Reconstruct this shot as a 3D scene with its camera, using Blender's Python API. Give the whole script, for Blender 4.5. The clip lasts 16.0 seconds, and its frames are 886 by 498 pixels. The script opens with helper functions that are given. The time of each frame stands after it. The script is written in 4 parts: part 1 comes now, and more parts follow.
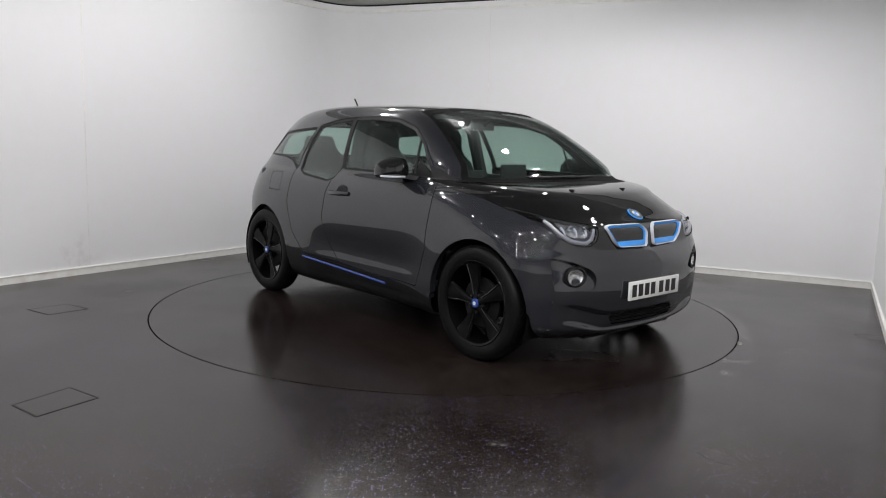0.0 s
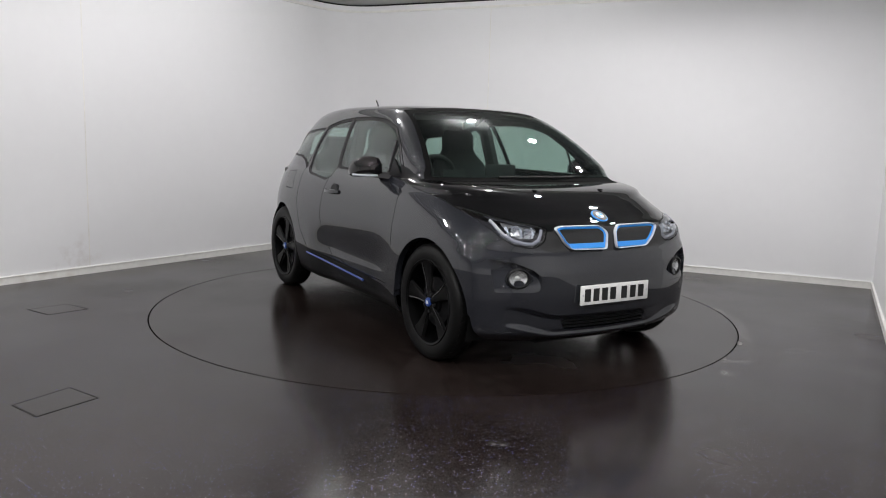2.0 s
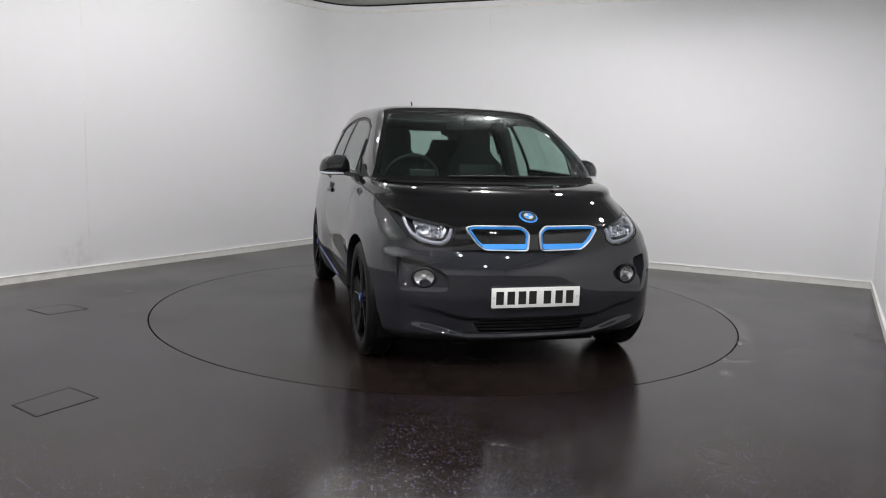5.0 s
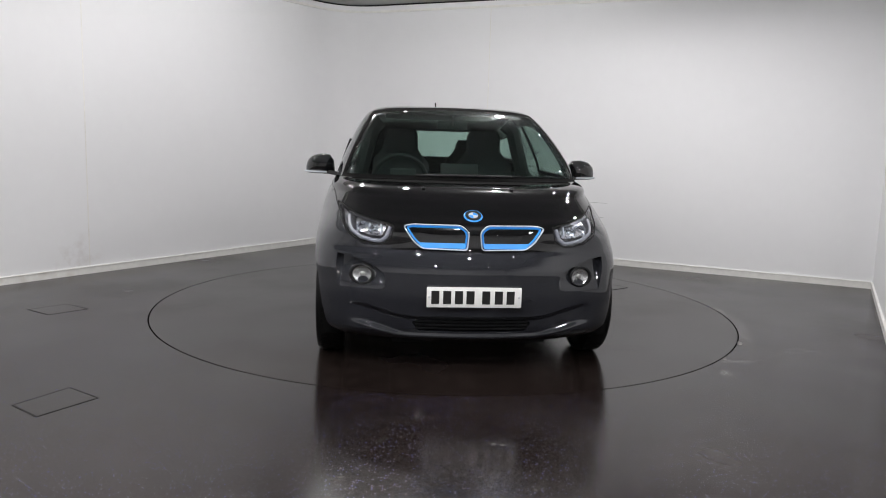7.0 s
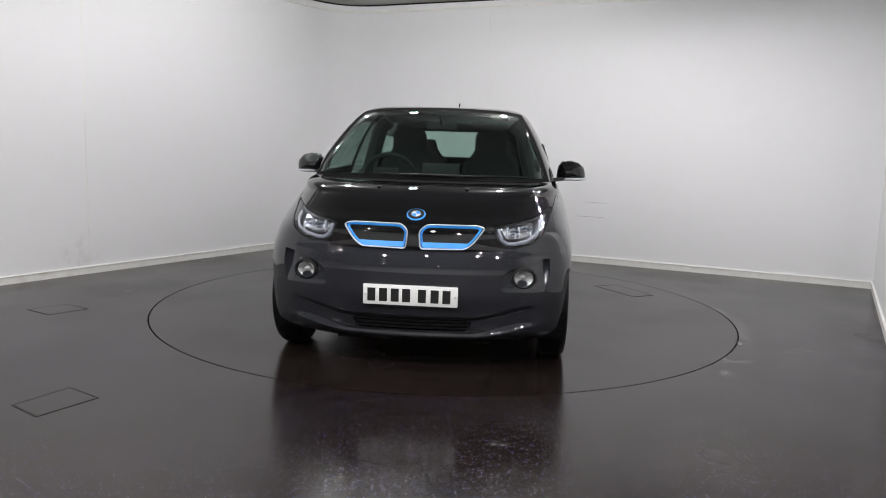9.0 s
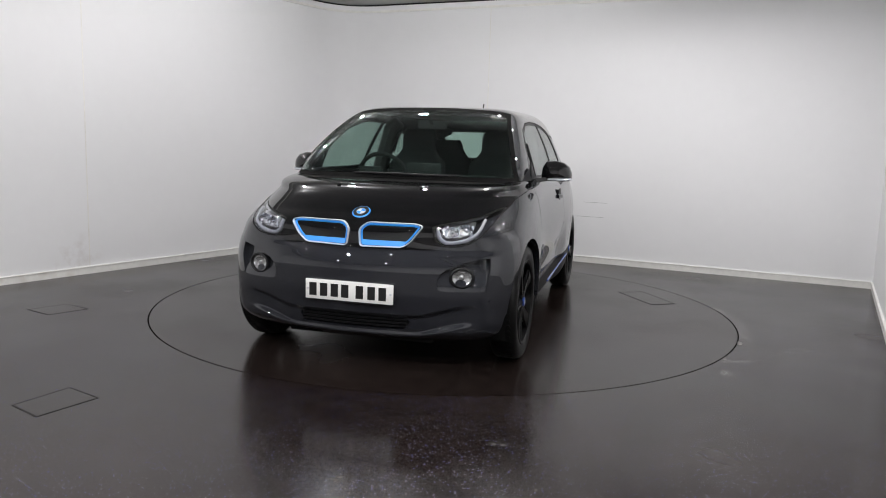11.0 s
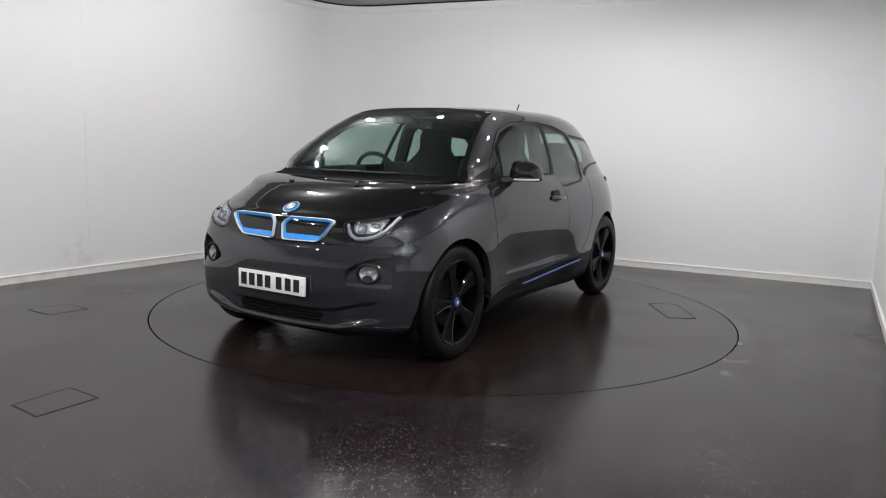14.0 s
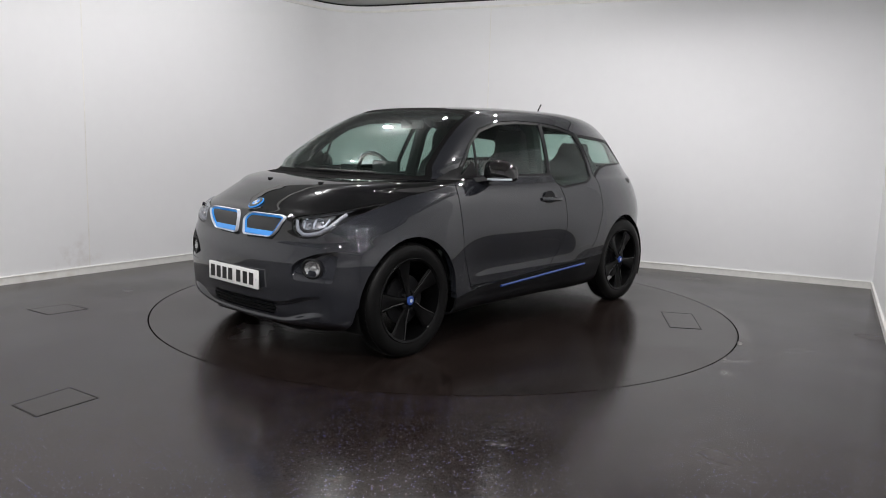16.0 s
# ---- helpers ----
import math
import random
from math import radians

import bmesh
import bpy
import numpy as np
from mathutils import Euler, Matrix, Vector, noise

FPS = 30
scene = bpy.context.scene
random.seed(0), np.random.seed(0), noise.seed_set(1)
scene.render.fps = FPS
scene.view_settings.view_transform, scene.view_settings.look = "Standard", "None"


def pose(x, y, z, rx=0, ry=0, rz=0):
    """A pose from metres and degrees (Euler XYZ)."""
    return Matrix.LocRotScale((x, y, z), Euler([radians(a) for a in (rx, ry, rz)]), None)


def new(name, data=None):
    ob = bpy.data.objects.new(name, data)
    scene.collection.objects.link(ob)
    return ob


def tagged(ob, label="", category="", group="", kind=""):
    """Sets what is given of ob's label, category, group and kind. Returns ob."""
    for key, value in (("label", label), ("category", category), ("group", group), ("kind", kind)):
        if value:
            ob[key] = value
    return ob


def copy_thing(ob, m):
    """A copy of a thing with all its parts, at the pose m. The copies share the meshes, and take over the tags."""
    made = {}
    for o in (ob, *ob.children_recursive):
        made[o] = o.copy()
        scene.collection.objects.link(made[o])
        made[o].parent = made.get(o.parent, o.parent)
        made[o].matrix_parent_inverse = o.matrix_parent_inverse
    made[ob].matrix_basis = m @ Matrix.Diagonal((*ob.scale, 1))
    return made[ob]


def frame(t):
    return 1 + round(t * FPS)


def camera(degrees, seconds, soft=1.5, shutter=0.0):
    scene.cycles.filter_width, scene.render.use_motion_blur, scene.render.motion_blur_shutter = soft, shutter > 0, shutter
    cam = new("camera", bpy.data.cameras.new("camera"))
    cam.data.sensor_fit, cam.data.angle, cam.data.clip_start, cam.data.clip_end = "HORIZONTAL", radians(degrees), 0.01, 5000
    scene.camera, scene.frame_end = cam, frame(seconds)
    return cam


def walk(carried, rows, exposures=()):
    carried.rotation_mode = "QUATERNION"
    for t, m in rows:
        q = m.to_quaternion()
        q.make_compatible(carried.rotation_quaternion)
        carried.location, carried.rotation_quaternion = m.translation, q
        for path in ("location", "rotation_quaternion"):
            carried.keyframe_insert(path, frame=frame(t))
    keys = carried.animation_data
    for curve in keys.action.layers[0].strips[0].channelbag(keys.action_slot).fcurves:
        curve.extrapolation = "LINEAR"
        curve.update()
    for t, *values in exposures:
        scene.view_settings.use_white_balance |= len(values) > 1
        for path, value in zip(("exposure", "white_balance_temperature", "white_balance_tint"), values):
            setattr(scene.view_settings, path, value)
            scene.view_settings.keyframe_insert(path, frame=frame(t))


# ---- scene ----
# ---- camera: stands still on its tripod ----
CLIP = 16.0
cam = camera(59.78, CLIP, soft=1.0)
EYE = Vector((0.0, -6.063, 1.313))
CAMERA_POSE = Matrix.Translation(EYE) @ pose(0, 0, 0, 0, 0, 0.17) @ pose(0, 0, 0, 90 - 8.09) @ pose(0, 0, 0, 0, 0, 1.69)
walk(cam, [(0.0, CAMERA_POSE), (CLIP, CAMERA_POSE)])

# ---- light: a closed studio, lit by recessed downlights and added globe lamps ----
world = bpy.data.worlds.new("studio_world")
scene.world = world
world.use_nodes = True
world.node_tree.nodes["Background"].inputs[0].default_value = (0.9, 0.95, 1.0, 1)
world.node_tree.nodes["Background"].inputs[1].default_value = 0.02
scene.view_settings.exposure = 0.0
CEILING_Z = 2.90
SOFFIT = 0.55
WASH_WATTS, DOWN_WATTS = 24.0, 17.0
# (x, y, share): unseen lamps placed to even the walls, then camera-end downlights
WASHERS = [(-4.2, -2.7, 0.85), (-3.5, -1.8, 0.7), (-2.9, -0.9, 0.8), (-2.4, -0.1, 0.9), (-1.85, 0.75, 0.9), (2.5, -0.1, 0.9), (-1.15, 1.45, 0.95), (2.1, 0.45, 0.9),
           (0.55, 1.15, 0.95), (-4.6, -3.9, 0.8), (-1.1, -2.7, 0.9), (1.35, 0.85, 0.9), (2.35, -0.8, 0.8), (-0.2, -2.6, 0.6), (0.9, -2.7, 0.9), (-0.4, 1.35, 0.6), (0.4, -3.3, 0.5)]
DOWNLIGHTS = [(-3.0, -4.4), (-1.7, -4.7), (-0.5, -4.4), (0.8, -4.8), (1.9, -4.3), (-4.4, -5.6), (-2.4, -6.3), (-0.2, -6.6), (1.8, -6.3)]


# ---- materials ----
def material(name):
    m = bpy.data.materials.new(name)
    m.use_nodes = True
    return m, m.node_tree.nodes, m.node_tree.links, m.node_tree.nodes["Principled BSDF"]


def plain(name, color, rough=0.5, metal=0.0, coat=0.0, grain=0.0, scale=40.0, bump=0.0, spec=0.5):
    """A surface with two scales of colour and gloss variation."""
    m, n, l, b = material(name)
    b.inputs["Roughness"].default_value = rough
    b.inputs["Metallic"].default_value = metal
    b.inputs["Coat Weight"].default_value = coat
    b.inputs["Coat Roughness"].default_value = 0.02
    b.inputs["Coat IOR"].default_value = 1.7
    b.inputs["Specular IOR Level"].default_value = spec
    b.inputs["Base Color"].default_value = (*color, 1)
    if grain:
        tc = n.new("ShaderNodeTexCoord")
        fine, large = n.new("ShaderNodeTexNoise"), n.new("ShaderNodeTexNoise")
        fine.inputs["Scale"].default_value, large.inputs["Scale"].default_value = scale, scale / 14
        fine.inputs["Detail"].default_value = 6
        add = n.new("ShaderNodeMath")
        add.operation = "ADD"
        ramp = n.new("ShaderNodeMapRange")
        ramp.inputs["From Min"].default_value, ramp.inputs["From Max"].default_value = 0.6, 1.4
        ramp.inputs["To Min"].default_value, ramp.inputs["To Max"].default_value = 1 - grain, 1 + grain
        mul = n.new("ShaderNodeVectorMath")
        mul.operation = "SCALE"
        mul.inputs[0].default_value = color
        l.new(tc.outputs["Object"], fine.inputs["Vector"])
        l.new(tc.outputs["Object"], large.inputs["Vector"])
        l.new(fine.outputs["Fac"], add.inputs[0])
        l.new(large.outputs["Fac"], add.inputs[1])
        l.new(add.outputs[0], ramp.inputs["Value"])
        l.new(ramp.outputs["Result"], mul.inputs["Scale"])
        l.new(mul.outputs["Vector"], b.inputs["Base Color"])
        if bump:
            bp = n.new("ShaderNodeBump")
            bp.inputs["Strength"].default_value, bp.inputs["Distance"].default_value = bump, 0.002
            l.new(fine.outputs["Fac"], bp.inputs["Height"])
            l.new(bp.outputs["Normal"], b.inputs["Normal"])
    return m


def glowing(name, color, strength):
    m, n, l, b = material(name)
    b.inputs["Base Color"].default_value = (*color, 1)
    b.inputs["Emission Color"].default_value = (*color, 1)
    b.inputs["Emission Strength"].default_value = strength
    return m


def glass(name, tint, rough=0.0):
    """Tinted automotive glass: clear to look through, with a gloss that grows at grazing angles."""
    m = bpy.data.materials.new(name)
    m.use_nodes = True
    n, l = m.node_tree.nodes, m.node_tree.links
    n.clear()
    out, mix = n.new("ShaderNodeOutputMaterial"), n.new("ShaderNodeMixShader")
    clear, gloss, facing = n.new("ShaderNodeBsdfTransparent"), n.new("ShaderNodeBsdfGlossy"), n.new("ShaderNodeLayerWeight")
    power, fres = n.new("ShaderNodeMath"), n.new("ShaderNodeMapRange")
    power.operation, power.inputs[1].default_value, facing.inputs["Blend"].default_value = "POWER", 5.0, 0.5
    fres.inputs["To Min"].default_value, fres.inputs["To Max"].default_value = 0.06, 1.0
    clear.inputs["Color"].default_value = (*tint, 1)
    gloss.inputs["Roughness"].default_value = rough
    l.new(facing.outputs["Facing"], power.inputs[0])
    l.new(power.outputs[0], fres.inputs["Value"])
    l.new(fres.outputs[0], mix.inputs[0])
    l.new(clear.outputs[0], mix.inputs[1])
    l.new(gloss.outputs[0], mix.inputs[2])
    l.new(mix.outputs[0], out.inputs["Surface"])
    return m


def floor_material(name, ring):
    """Dark safety vinyl with pale and blue chips, trodden dull patches, and scuffs beside the turntable's rim."""
    m, n, l, b = material(name)
    geo = n.new("ShaderNodeTexCoord")
    big, mid = n.new("ShaderNodeTexNoise"), n.new("ShaderNodeTexNoise")
    big.inputs["Scale"].default_value, mid.inputs["Scale"].default_value = 0.9, 11.0
    big.inputs["Detail"].default_value, mid.inputs["Detail"].default_value = 5, 8
    chips = n.new("ShaderNodeTexVoronoi")
    chips.inputs["Scale"].default_value = 92.0
    mottle = n.new("ShaderNodeTexNoise")
    mottle.inputs["Scale"].default_value, mottle.inputs["Detail"].default_value = 48.0, 5
    for node in (big, mid, chips, mottle):
        l.new(geo.outputs["Object"], node.inputs["Vector"])
    base = n.new("ShaderNodeMix")
    base.data_type = "RGBA"
    base.inputs[6].default_value, base.inputs[7].default_value = (0.0055, 0.0037, 0.0033, 1), (0.0225, 0.0160, 0.0142, 1)
    blotch = n.new("ShaderNodeMath")
    blotch.operation = "MULTIPLY_ADD"
    blotch.inputs[1].default_value, blotch.inputs[2].default_value = 1.3, -0.35
    l.new(big.outputs["Fac"], blotch.inputs[0])
    tread = n.new("ShaderNodeMath")
    tread.operation = "ADD"
    tread.use_clamp = True
    l.new(blotch.outputs[0], tread.inputs[0])
    streak = n.new("ShaderNodeMath")
    streak.operation = "MULTIPLY_ADD"
    streak.inputs[1].default_value, streak.inputs[2].default_value = 1.2, -0.4
    grain = n.new("ShaderNodeMath")
    grain.operation = "MULTIPLY_ADD"
    grain.inputs[1].default_value = 0.9
    lower = n.new("ShaderNodeMath")
    lower.operation = "SUBTRACT"
    lower.inputs[1].default_value = 0.45
    l.new(mottle.outputs["Fac"], grain.inputs[0])
    l.new(mid.outputs["Fac"], lower.inputs[0])
    l.new(lower.outputs[0], grain.inputs[2])
    l.new(grain.outputs[0], streak.inputs[0])
    l.new(streak.outputs[0], tread.inputs[1])
    l.new(tread.outputs[0], base.inputs[0])
    near = n.new("ShaderNodeMath")
    near.operation = "LESS_THAN"
    l.new(chips.outputs["Distance"], near.inputs[0])
    split = n.new("ShaderNodeSeparateColor")
    l.new(chips.outputs["Color"], split.inputs[0])
    size = n.new("ShaderNodeMath")
    size.operation, size.inputs[1].default_value, size.inputs[2].default_value = "MULTIPLY_ADD", 0.135, 0.07
    l.new(split.outputs[2], size.inputs[0])
    l.new(size.outputs[0], near.inputs[1])
    some = n.new("ShaderNodeMath")
    some.operation = "GREATER_THAN"
    some.inputs[1].default_value = 0.30
    l.new(split.outputs[0], some.inputs[0])
    both = n.new("ShaderNodeMath")
    both.operation = "MULTIPLY"
    l.new(near.outputs[0], both.inputs[0])
    l.new(some.outputs[0], both.inputs[1])
    tone = n.new("ShaderNodeMix")
    tone.data_type = "RGBA"
    tone.inputs[6].default_value, tone.inputs[7].default_value = (0.11, 0.13, 0.46, 1), (0.30, 0.285, 0.32, 1)
    l.new(split.outputs[1], tone.inputs[0])
    mixed = n.new("ShaderNodeMix")
    mixed.data_type = "RGBA"
    if ring:
        l.new(both.outputs[0], mixed.inputs[0])
    else:
        mixed.inputs[0].default_value = 0.0
    l.new(base.outputs[2], mixed.inputs[6])
    l.new(tone.outputs[2], mixed.inputs[7])
    color = mixed.outputs[2]
    if ring:
        pos, length = n.new("ShaderNodeNewGeometry"), n.new("ShaderNodeVectorMath")
        length.operation = "LENGTH"
        l.new(pos.outputs["Position"], length.inputs[0])
        band = n.new("ShaderNodeMapRange")
        band.inputs["From Min"].default_value, band.inputs["From Max"].default_value = 2.32, 2.23
        l.new(length.outputs["Value"], band.inputs["Value"])
        dust_glint_noise = n.new("ShaderNodeMapRange")
        dust_glint_noise.inputs["From Min"].default_value, dust_glint_noise.inputs["From Max"].default_value = 0.46, 0.62
        l.new(mid.outputs["Fac"], dust_glint_noise.inputs["Value"])
        amount = n.new("ShaderNodeMath")
        amount.operation = "MULTIPLY"
        l.new(band.outputs[0], amount.inputs[0])
        l.new(dust_glint_noise.outputs[0], amount.inputs[1])
        scuffed = n.new("ShaderNodeMix")
        scuffed.data_type = "RGBA"
        scuffed.inputs[7].default_value = (0.13, 0.12, 0.115, 1)
        where, one_side, part_of = n.new("ShaderNodeSeparateXYZ"), n.new("ShaderNodeMapRange"), n.new("ShaderNodeMath")
        one_side.inputs["From Min"].default_value, one_side.inputs["From Max"].default_value = 1.3, 1.8
        part_of.operation = "MULTIPLY"
        l.new(pos.outputs["Position"], where.inputs[0])
        l.new(where.outputs[0], one_side.inputs["Value"])
        l.new(amount.outputs[0], part_of.inputs[0])
        l.new(one_side.outputs[0], part_of.inputs[1])
        l.new(part_of.outputs[0], scuffed.inputs[0])
        l.new(color, scuffed.inputs[6])
        color = scuffed.outputs[2]
        # dusty prints; the last four paint pale lamp reflections into the floor's colour
        for x, y, r in ((2.62, -0.52, 0.13), (2.35, -1.11, 0.13), (2.21, -1.24, 0.09), (3.15, 0.39, 0.17), (3.18, -0.03, 0.14), (1.64, -1.66, 0.12), (1.9, -1.4, 0.10), (0.26, -2.85, 0.06), (-0.24, -2.84, 0.04), (-0.40, -3.22, 0.05), (0.37, -3.24, 0.06)):
            away, print_glint_mask, dust_glint, print_glint_mix = n.new("ShaderNodeVectorMath"), n.new("ShaderNodeMapRange"), n.new("ShaderNodeMath"), n.new("ShaderNodeMix")
            away.operation, dust_glint.operation, print_glint_mix.data_type = "DISTANCE", "MULTIPLY", "RGBA"
            away.inputs[1].default_value = (x, y, 0)
            print_glint_mask.inputs["From Min"].default_value, print_glint_mask.inputs["From Max"].default_value = r, r * 0.3
            print_glint_mix.inputs[7].default_value = (0.085, 0.082, 0.079, 1)
            l.new(pos.outputs["Position"], away.inputs[0])
            l.new(away.outputs["Value"], print_glint_mask.inputs["Value"])
            l.new(print_glint_mask.outputs[0], dust_glint.inputs[0])
            l.new(dust_glint_noise.outputs[0], dust_glint.inputs[1])
            l.new(dust_glint.outputs[0], print_glint_mix.inputs[0])
            l.new(color, print_glint_mix.inputs[6])
            color = print_glint_mix.outputs[2]
    if ring:
        for (x0, y0), (x1, y1) in (((0.62, -3.40), (1.30, -2.05)), ((0.56, -3.30), (1.19, -2.13)), ((1.30, -2.05), (1.85, -1.30))):
            # a dark rubber streak between two places, broken up by the grain
            away, along, reach, worn, streak_mix = n.new("ShaderNodeVectorMath"), n.new("ShaderNodeVectorMath"), n.new("ShaderNodeMath"), n.new("ShaderNodeMapRange"), n.new("ShaderNodeMix")
            span = math.hypot(x1 - x0, y1 - y0)
            ux, uy = (x1 - x0) / span, (y1 - y0) / span
            away.operation, along.operation, streak_mix.data_type = "DOT_PRODUCT", "DOT_PRODUCT", "RGBA"
            away.inputs[1].default_value, along.inputs[1].default_value = (-uy, ux, 0), (ux, uy, 0)
            shift = n.new("ShaderNodeVectorMath")
            shift.operation, shift.inputs[1].default_value = "SUBTRACT", ((x0 + x1) / 2, (y0 + y1) / 2, 0)
            l.new(pos.outputs["Position"], shift.inputs[0])
            l.new(shift.outputs[0], away.inputs[0])
            l.new(shift.outputs[0], along.inputs[0])
            masks = []
            for node, lo, hi in ((away, 0.030, 0.006), (along, span / 2, span / 2 - 0.25)):
                size_of, fade = n.new("ShaderNodeMath"), n.new("ShaderNodeMapRange")
                size_of.operation = "ABSOLUTE"
                fade.inputs["From Min"].default_value, fade.inputs["From Max"].default_value = lo, hi
                l.new(node.outputs["Value"], size_of.inputs[0])
                l.new(size_of.outputs[0], fade.inputs["Value"])
                masks.append(fade.outputs[0])
            reach.operation = "MULTIPLY"
            l.new(masks[0], reach.inputs[0])
            l.new(masks[1], reach.inputs[1])
            worn.inputs["To Max"].default_value = 0.55
            l.new(reach.outputs[0], worn.inputs["Value"])
            streak_mix.inputs[7].default_value = (0.006, 0.0045, 0.004, 1)
            l.new(worn.outputs[0], streak_mix.inputs[0])
            l.new(color, streak_mix.inputs[6])
            color = streak_mix.outputs[2]
    l.new(color, b.inputs["Base Color"])
    b.inputs["Specular IOR Level"].default_value = 0.26
    gloss = n.new("ShaderNodeMapRange")
    gloss.inputs["From Min"].default_value, gloss.inputs["From Max"].default_value = 0.3, 0.7
    gloss.inputs["To Min"].default_value, gloss.inputs["To Max"].default_value = 0.13, 0.28
    l.new(big.outputs["Fac"], gloss.inputs["Value"])
    l.new(gloss.outputs[0], b.inputs["Roughness"])
    grit = n.new("ShaderNodeTexNoise")
    grit.inputs["Scale"].default_value = 170
    l.new(geo.outputs["Object"], grit.inputs["Vector"])
    bump = n.new("ShaderNodeBump")
    bump.inputs["Strength"].default_value, bump.inputs["Distance"].default_value = 0.09, 0.001
    l.new(grit.outputs["Fac"], bump.inputs["Height"])
    l.new(bump.outputs[0], b.inputs["Normal"])
    return m


FLOOR = floor_material("speckled_vinyl", True)
DISC = floor_material("turntable_vinyl", False)  # plain, with no chips
WALL = plain("white_wall_paint", (0.80, 0.80, 0.81), 0.55, grain=0.012, scale=9, bump=0.02)
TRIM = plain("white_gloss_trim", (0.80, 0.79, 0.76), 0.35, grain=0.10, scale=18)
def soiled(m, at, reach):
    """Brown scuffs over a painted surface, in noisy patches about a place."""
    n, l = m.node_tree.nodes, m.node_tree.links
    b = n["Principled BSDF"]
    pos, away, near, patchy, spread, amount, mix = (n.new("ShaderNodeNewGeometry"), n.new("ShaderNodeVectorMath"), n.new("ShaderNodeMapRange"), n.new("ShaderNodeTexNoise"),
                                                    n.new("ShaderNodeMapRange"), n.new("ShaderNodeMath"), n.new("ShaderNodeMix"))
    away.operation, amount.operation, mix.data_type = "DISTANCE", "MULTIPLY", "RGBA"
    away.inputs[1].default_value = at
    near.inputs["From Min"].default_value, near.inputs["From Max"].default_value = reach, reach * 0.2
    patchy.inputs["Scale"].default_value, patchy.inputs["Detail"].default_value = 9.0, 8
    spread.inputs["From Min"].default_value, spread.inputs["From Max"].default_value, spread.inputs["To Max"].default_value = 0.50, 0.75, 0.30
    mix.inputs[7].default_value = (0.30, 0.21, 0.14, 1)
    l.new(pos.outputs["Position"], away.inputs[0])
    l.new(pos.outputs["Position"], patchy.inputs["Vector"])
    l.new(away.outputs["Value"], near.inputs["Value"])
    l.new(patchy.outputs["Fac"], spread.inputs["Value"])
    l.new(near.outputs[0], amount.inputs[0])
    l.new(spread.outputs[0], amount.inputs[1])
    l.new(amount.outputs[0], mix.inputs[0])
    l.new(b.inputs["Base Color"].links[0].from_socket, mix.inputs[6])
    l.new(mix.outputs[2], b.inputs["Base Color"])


soiled(WALL, (-3.32, 0.80, 0.12), 0.30)
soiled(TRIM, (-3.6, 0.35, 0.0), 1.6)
CEILING = plain("ceiling_board", (0.42, 0.43, 0.42), 0.8, grain=0.05, scale=12, bump=0.1)
# for walls out of view; grey tuned to what the car reflects
UNSEEN_WALL = plain("unseen_wall_grey", (0.65, 0.65, 0.655), 0.7, grain=0.1, scale=9, bump=0.02)
SILVER = plain("silver_paint", (0.68, 0.71, 0.77), 0.25, metal=0.0, coat=0.5, grain=0.04, scale=80)
CEILING_DARK = plain("grey_ceiling_board", (0.26, 0.26, 0.263), 0.8, grain=0.1, scale=12, bump=0.1)
DARK = plain("black_void", (0.006, 0.006, 0.006), 0.8)
PAINT = plain("mineral_grey_metallic", (0.0165, 0.0178, 0.0225), 0.42, metal=0.12, coat=1.0, grain=0.04, scale=320, spec=0.05)
BLACK = plain("gloss_black_paint", (0.004, 0.004, 0.0045), 0.5, coat=1.0, grain=0.1, scale=300, spec=0.0)
RIM = plain("rim_gloss_black", (0.0025, 0.0025, 0.0027), 0.4, coat=0.22, grain=0.1, scale=200, spec=0.05)
SATIN = plain("satin_black_plastic", (0.010, 0.010, 0.011), 0.42, grain=0.15, scale=200, bump=0.05, spec=0.18)
LINER = plain("felt_black_liner", (0.006, 0.006, 0.006), 0.9, grain=0.2, scale=150, bump=0.2, spec=0.1)
RUBBER = plain("tyre_rubber", (0.0045, 0.0045, 0.0045), 0.42, grain=0.2, scale=120, bump=0.1, spec=0.16)
CHROME = plain("satin_chrome", (0.75, 0.77, 0.80), 0.16, metal=1.0, grain=0.05, scale=90)
BLUE = plain("bright_blue_plastic", (0.035, 0.34, 0.95), 0.28, coat=0.6, grain=0.06, scale=80)
DEEP_BLUE = plain("deep_blue_plastic", (0.015, 0.06, 0.30), 0.3, coat=0.6, grain=0.08, scale=80)
WHITE = plain("white_plastic", (0.60, 0.61, 0.63), 0.35, grain=0.04, scale=60)
PLATE = plain("number_plate_acrylic", (0.86, 0.86, 0.84), 0.25, coat=0.4, grain=0.04, scale=60)
INK = plain("plate_black", (0.01, 0.01, 0.01), 0.4)
SEAT = plain("dark_grey_seat_cloth", (0.026, 0.0265, 0.028), 0.9, grain=0.3, scale=220, bump=0.3)
CABIN = plain("cabin_plastic", (0.028, 0.028, 0.029), 0.6, grain=0.2, scale=160, bump=0.1)
LAMP_GREY = plain("headlight_grey", (0.10, 0.10, 0.11), 0.3, metal=0.6, grain=0.2, scale=60)
FOG_GREY = plain("fog_reflector", (0.52, 0.52, 0.50), 0.34, metal=0.6, grain=0.45, scale=55, bump=0.7)
LAMP_CHROME = plain("faceted_lamp_reflector", (0.80, 0.80, 0.78), 0.22, metal=0.9, grain=0.25, scale=38, bump=0.8)
LENS_GREY = plain("light_guide_grey", (0.40, 0.41, 0.45), 0.25, grain=0.05, scale=50)
SHIELD = glass("tinted_glass", (0.80, 0.885, 0.855))
SIDE_GLASS = glass("side_glass", (0.78, 0.87, 0.84))
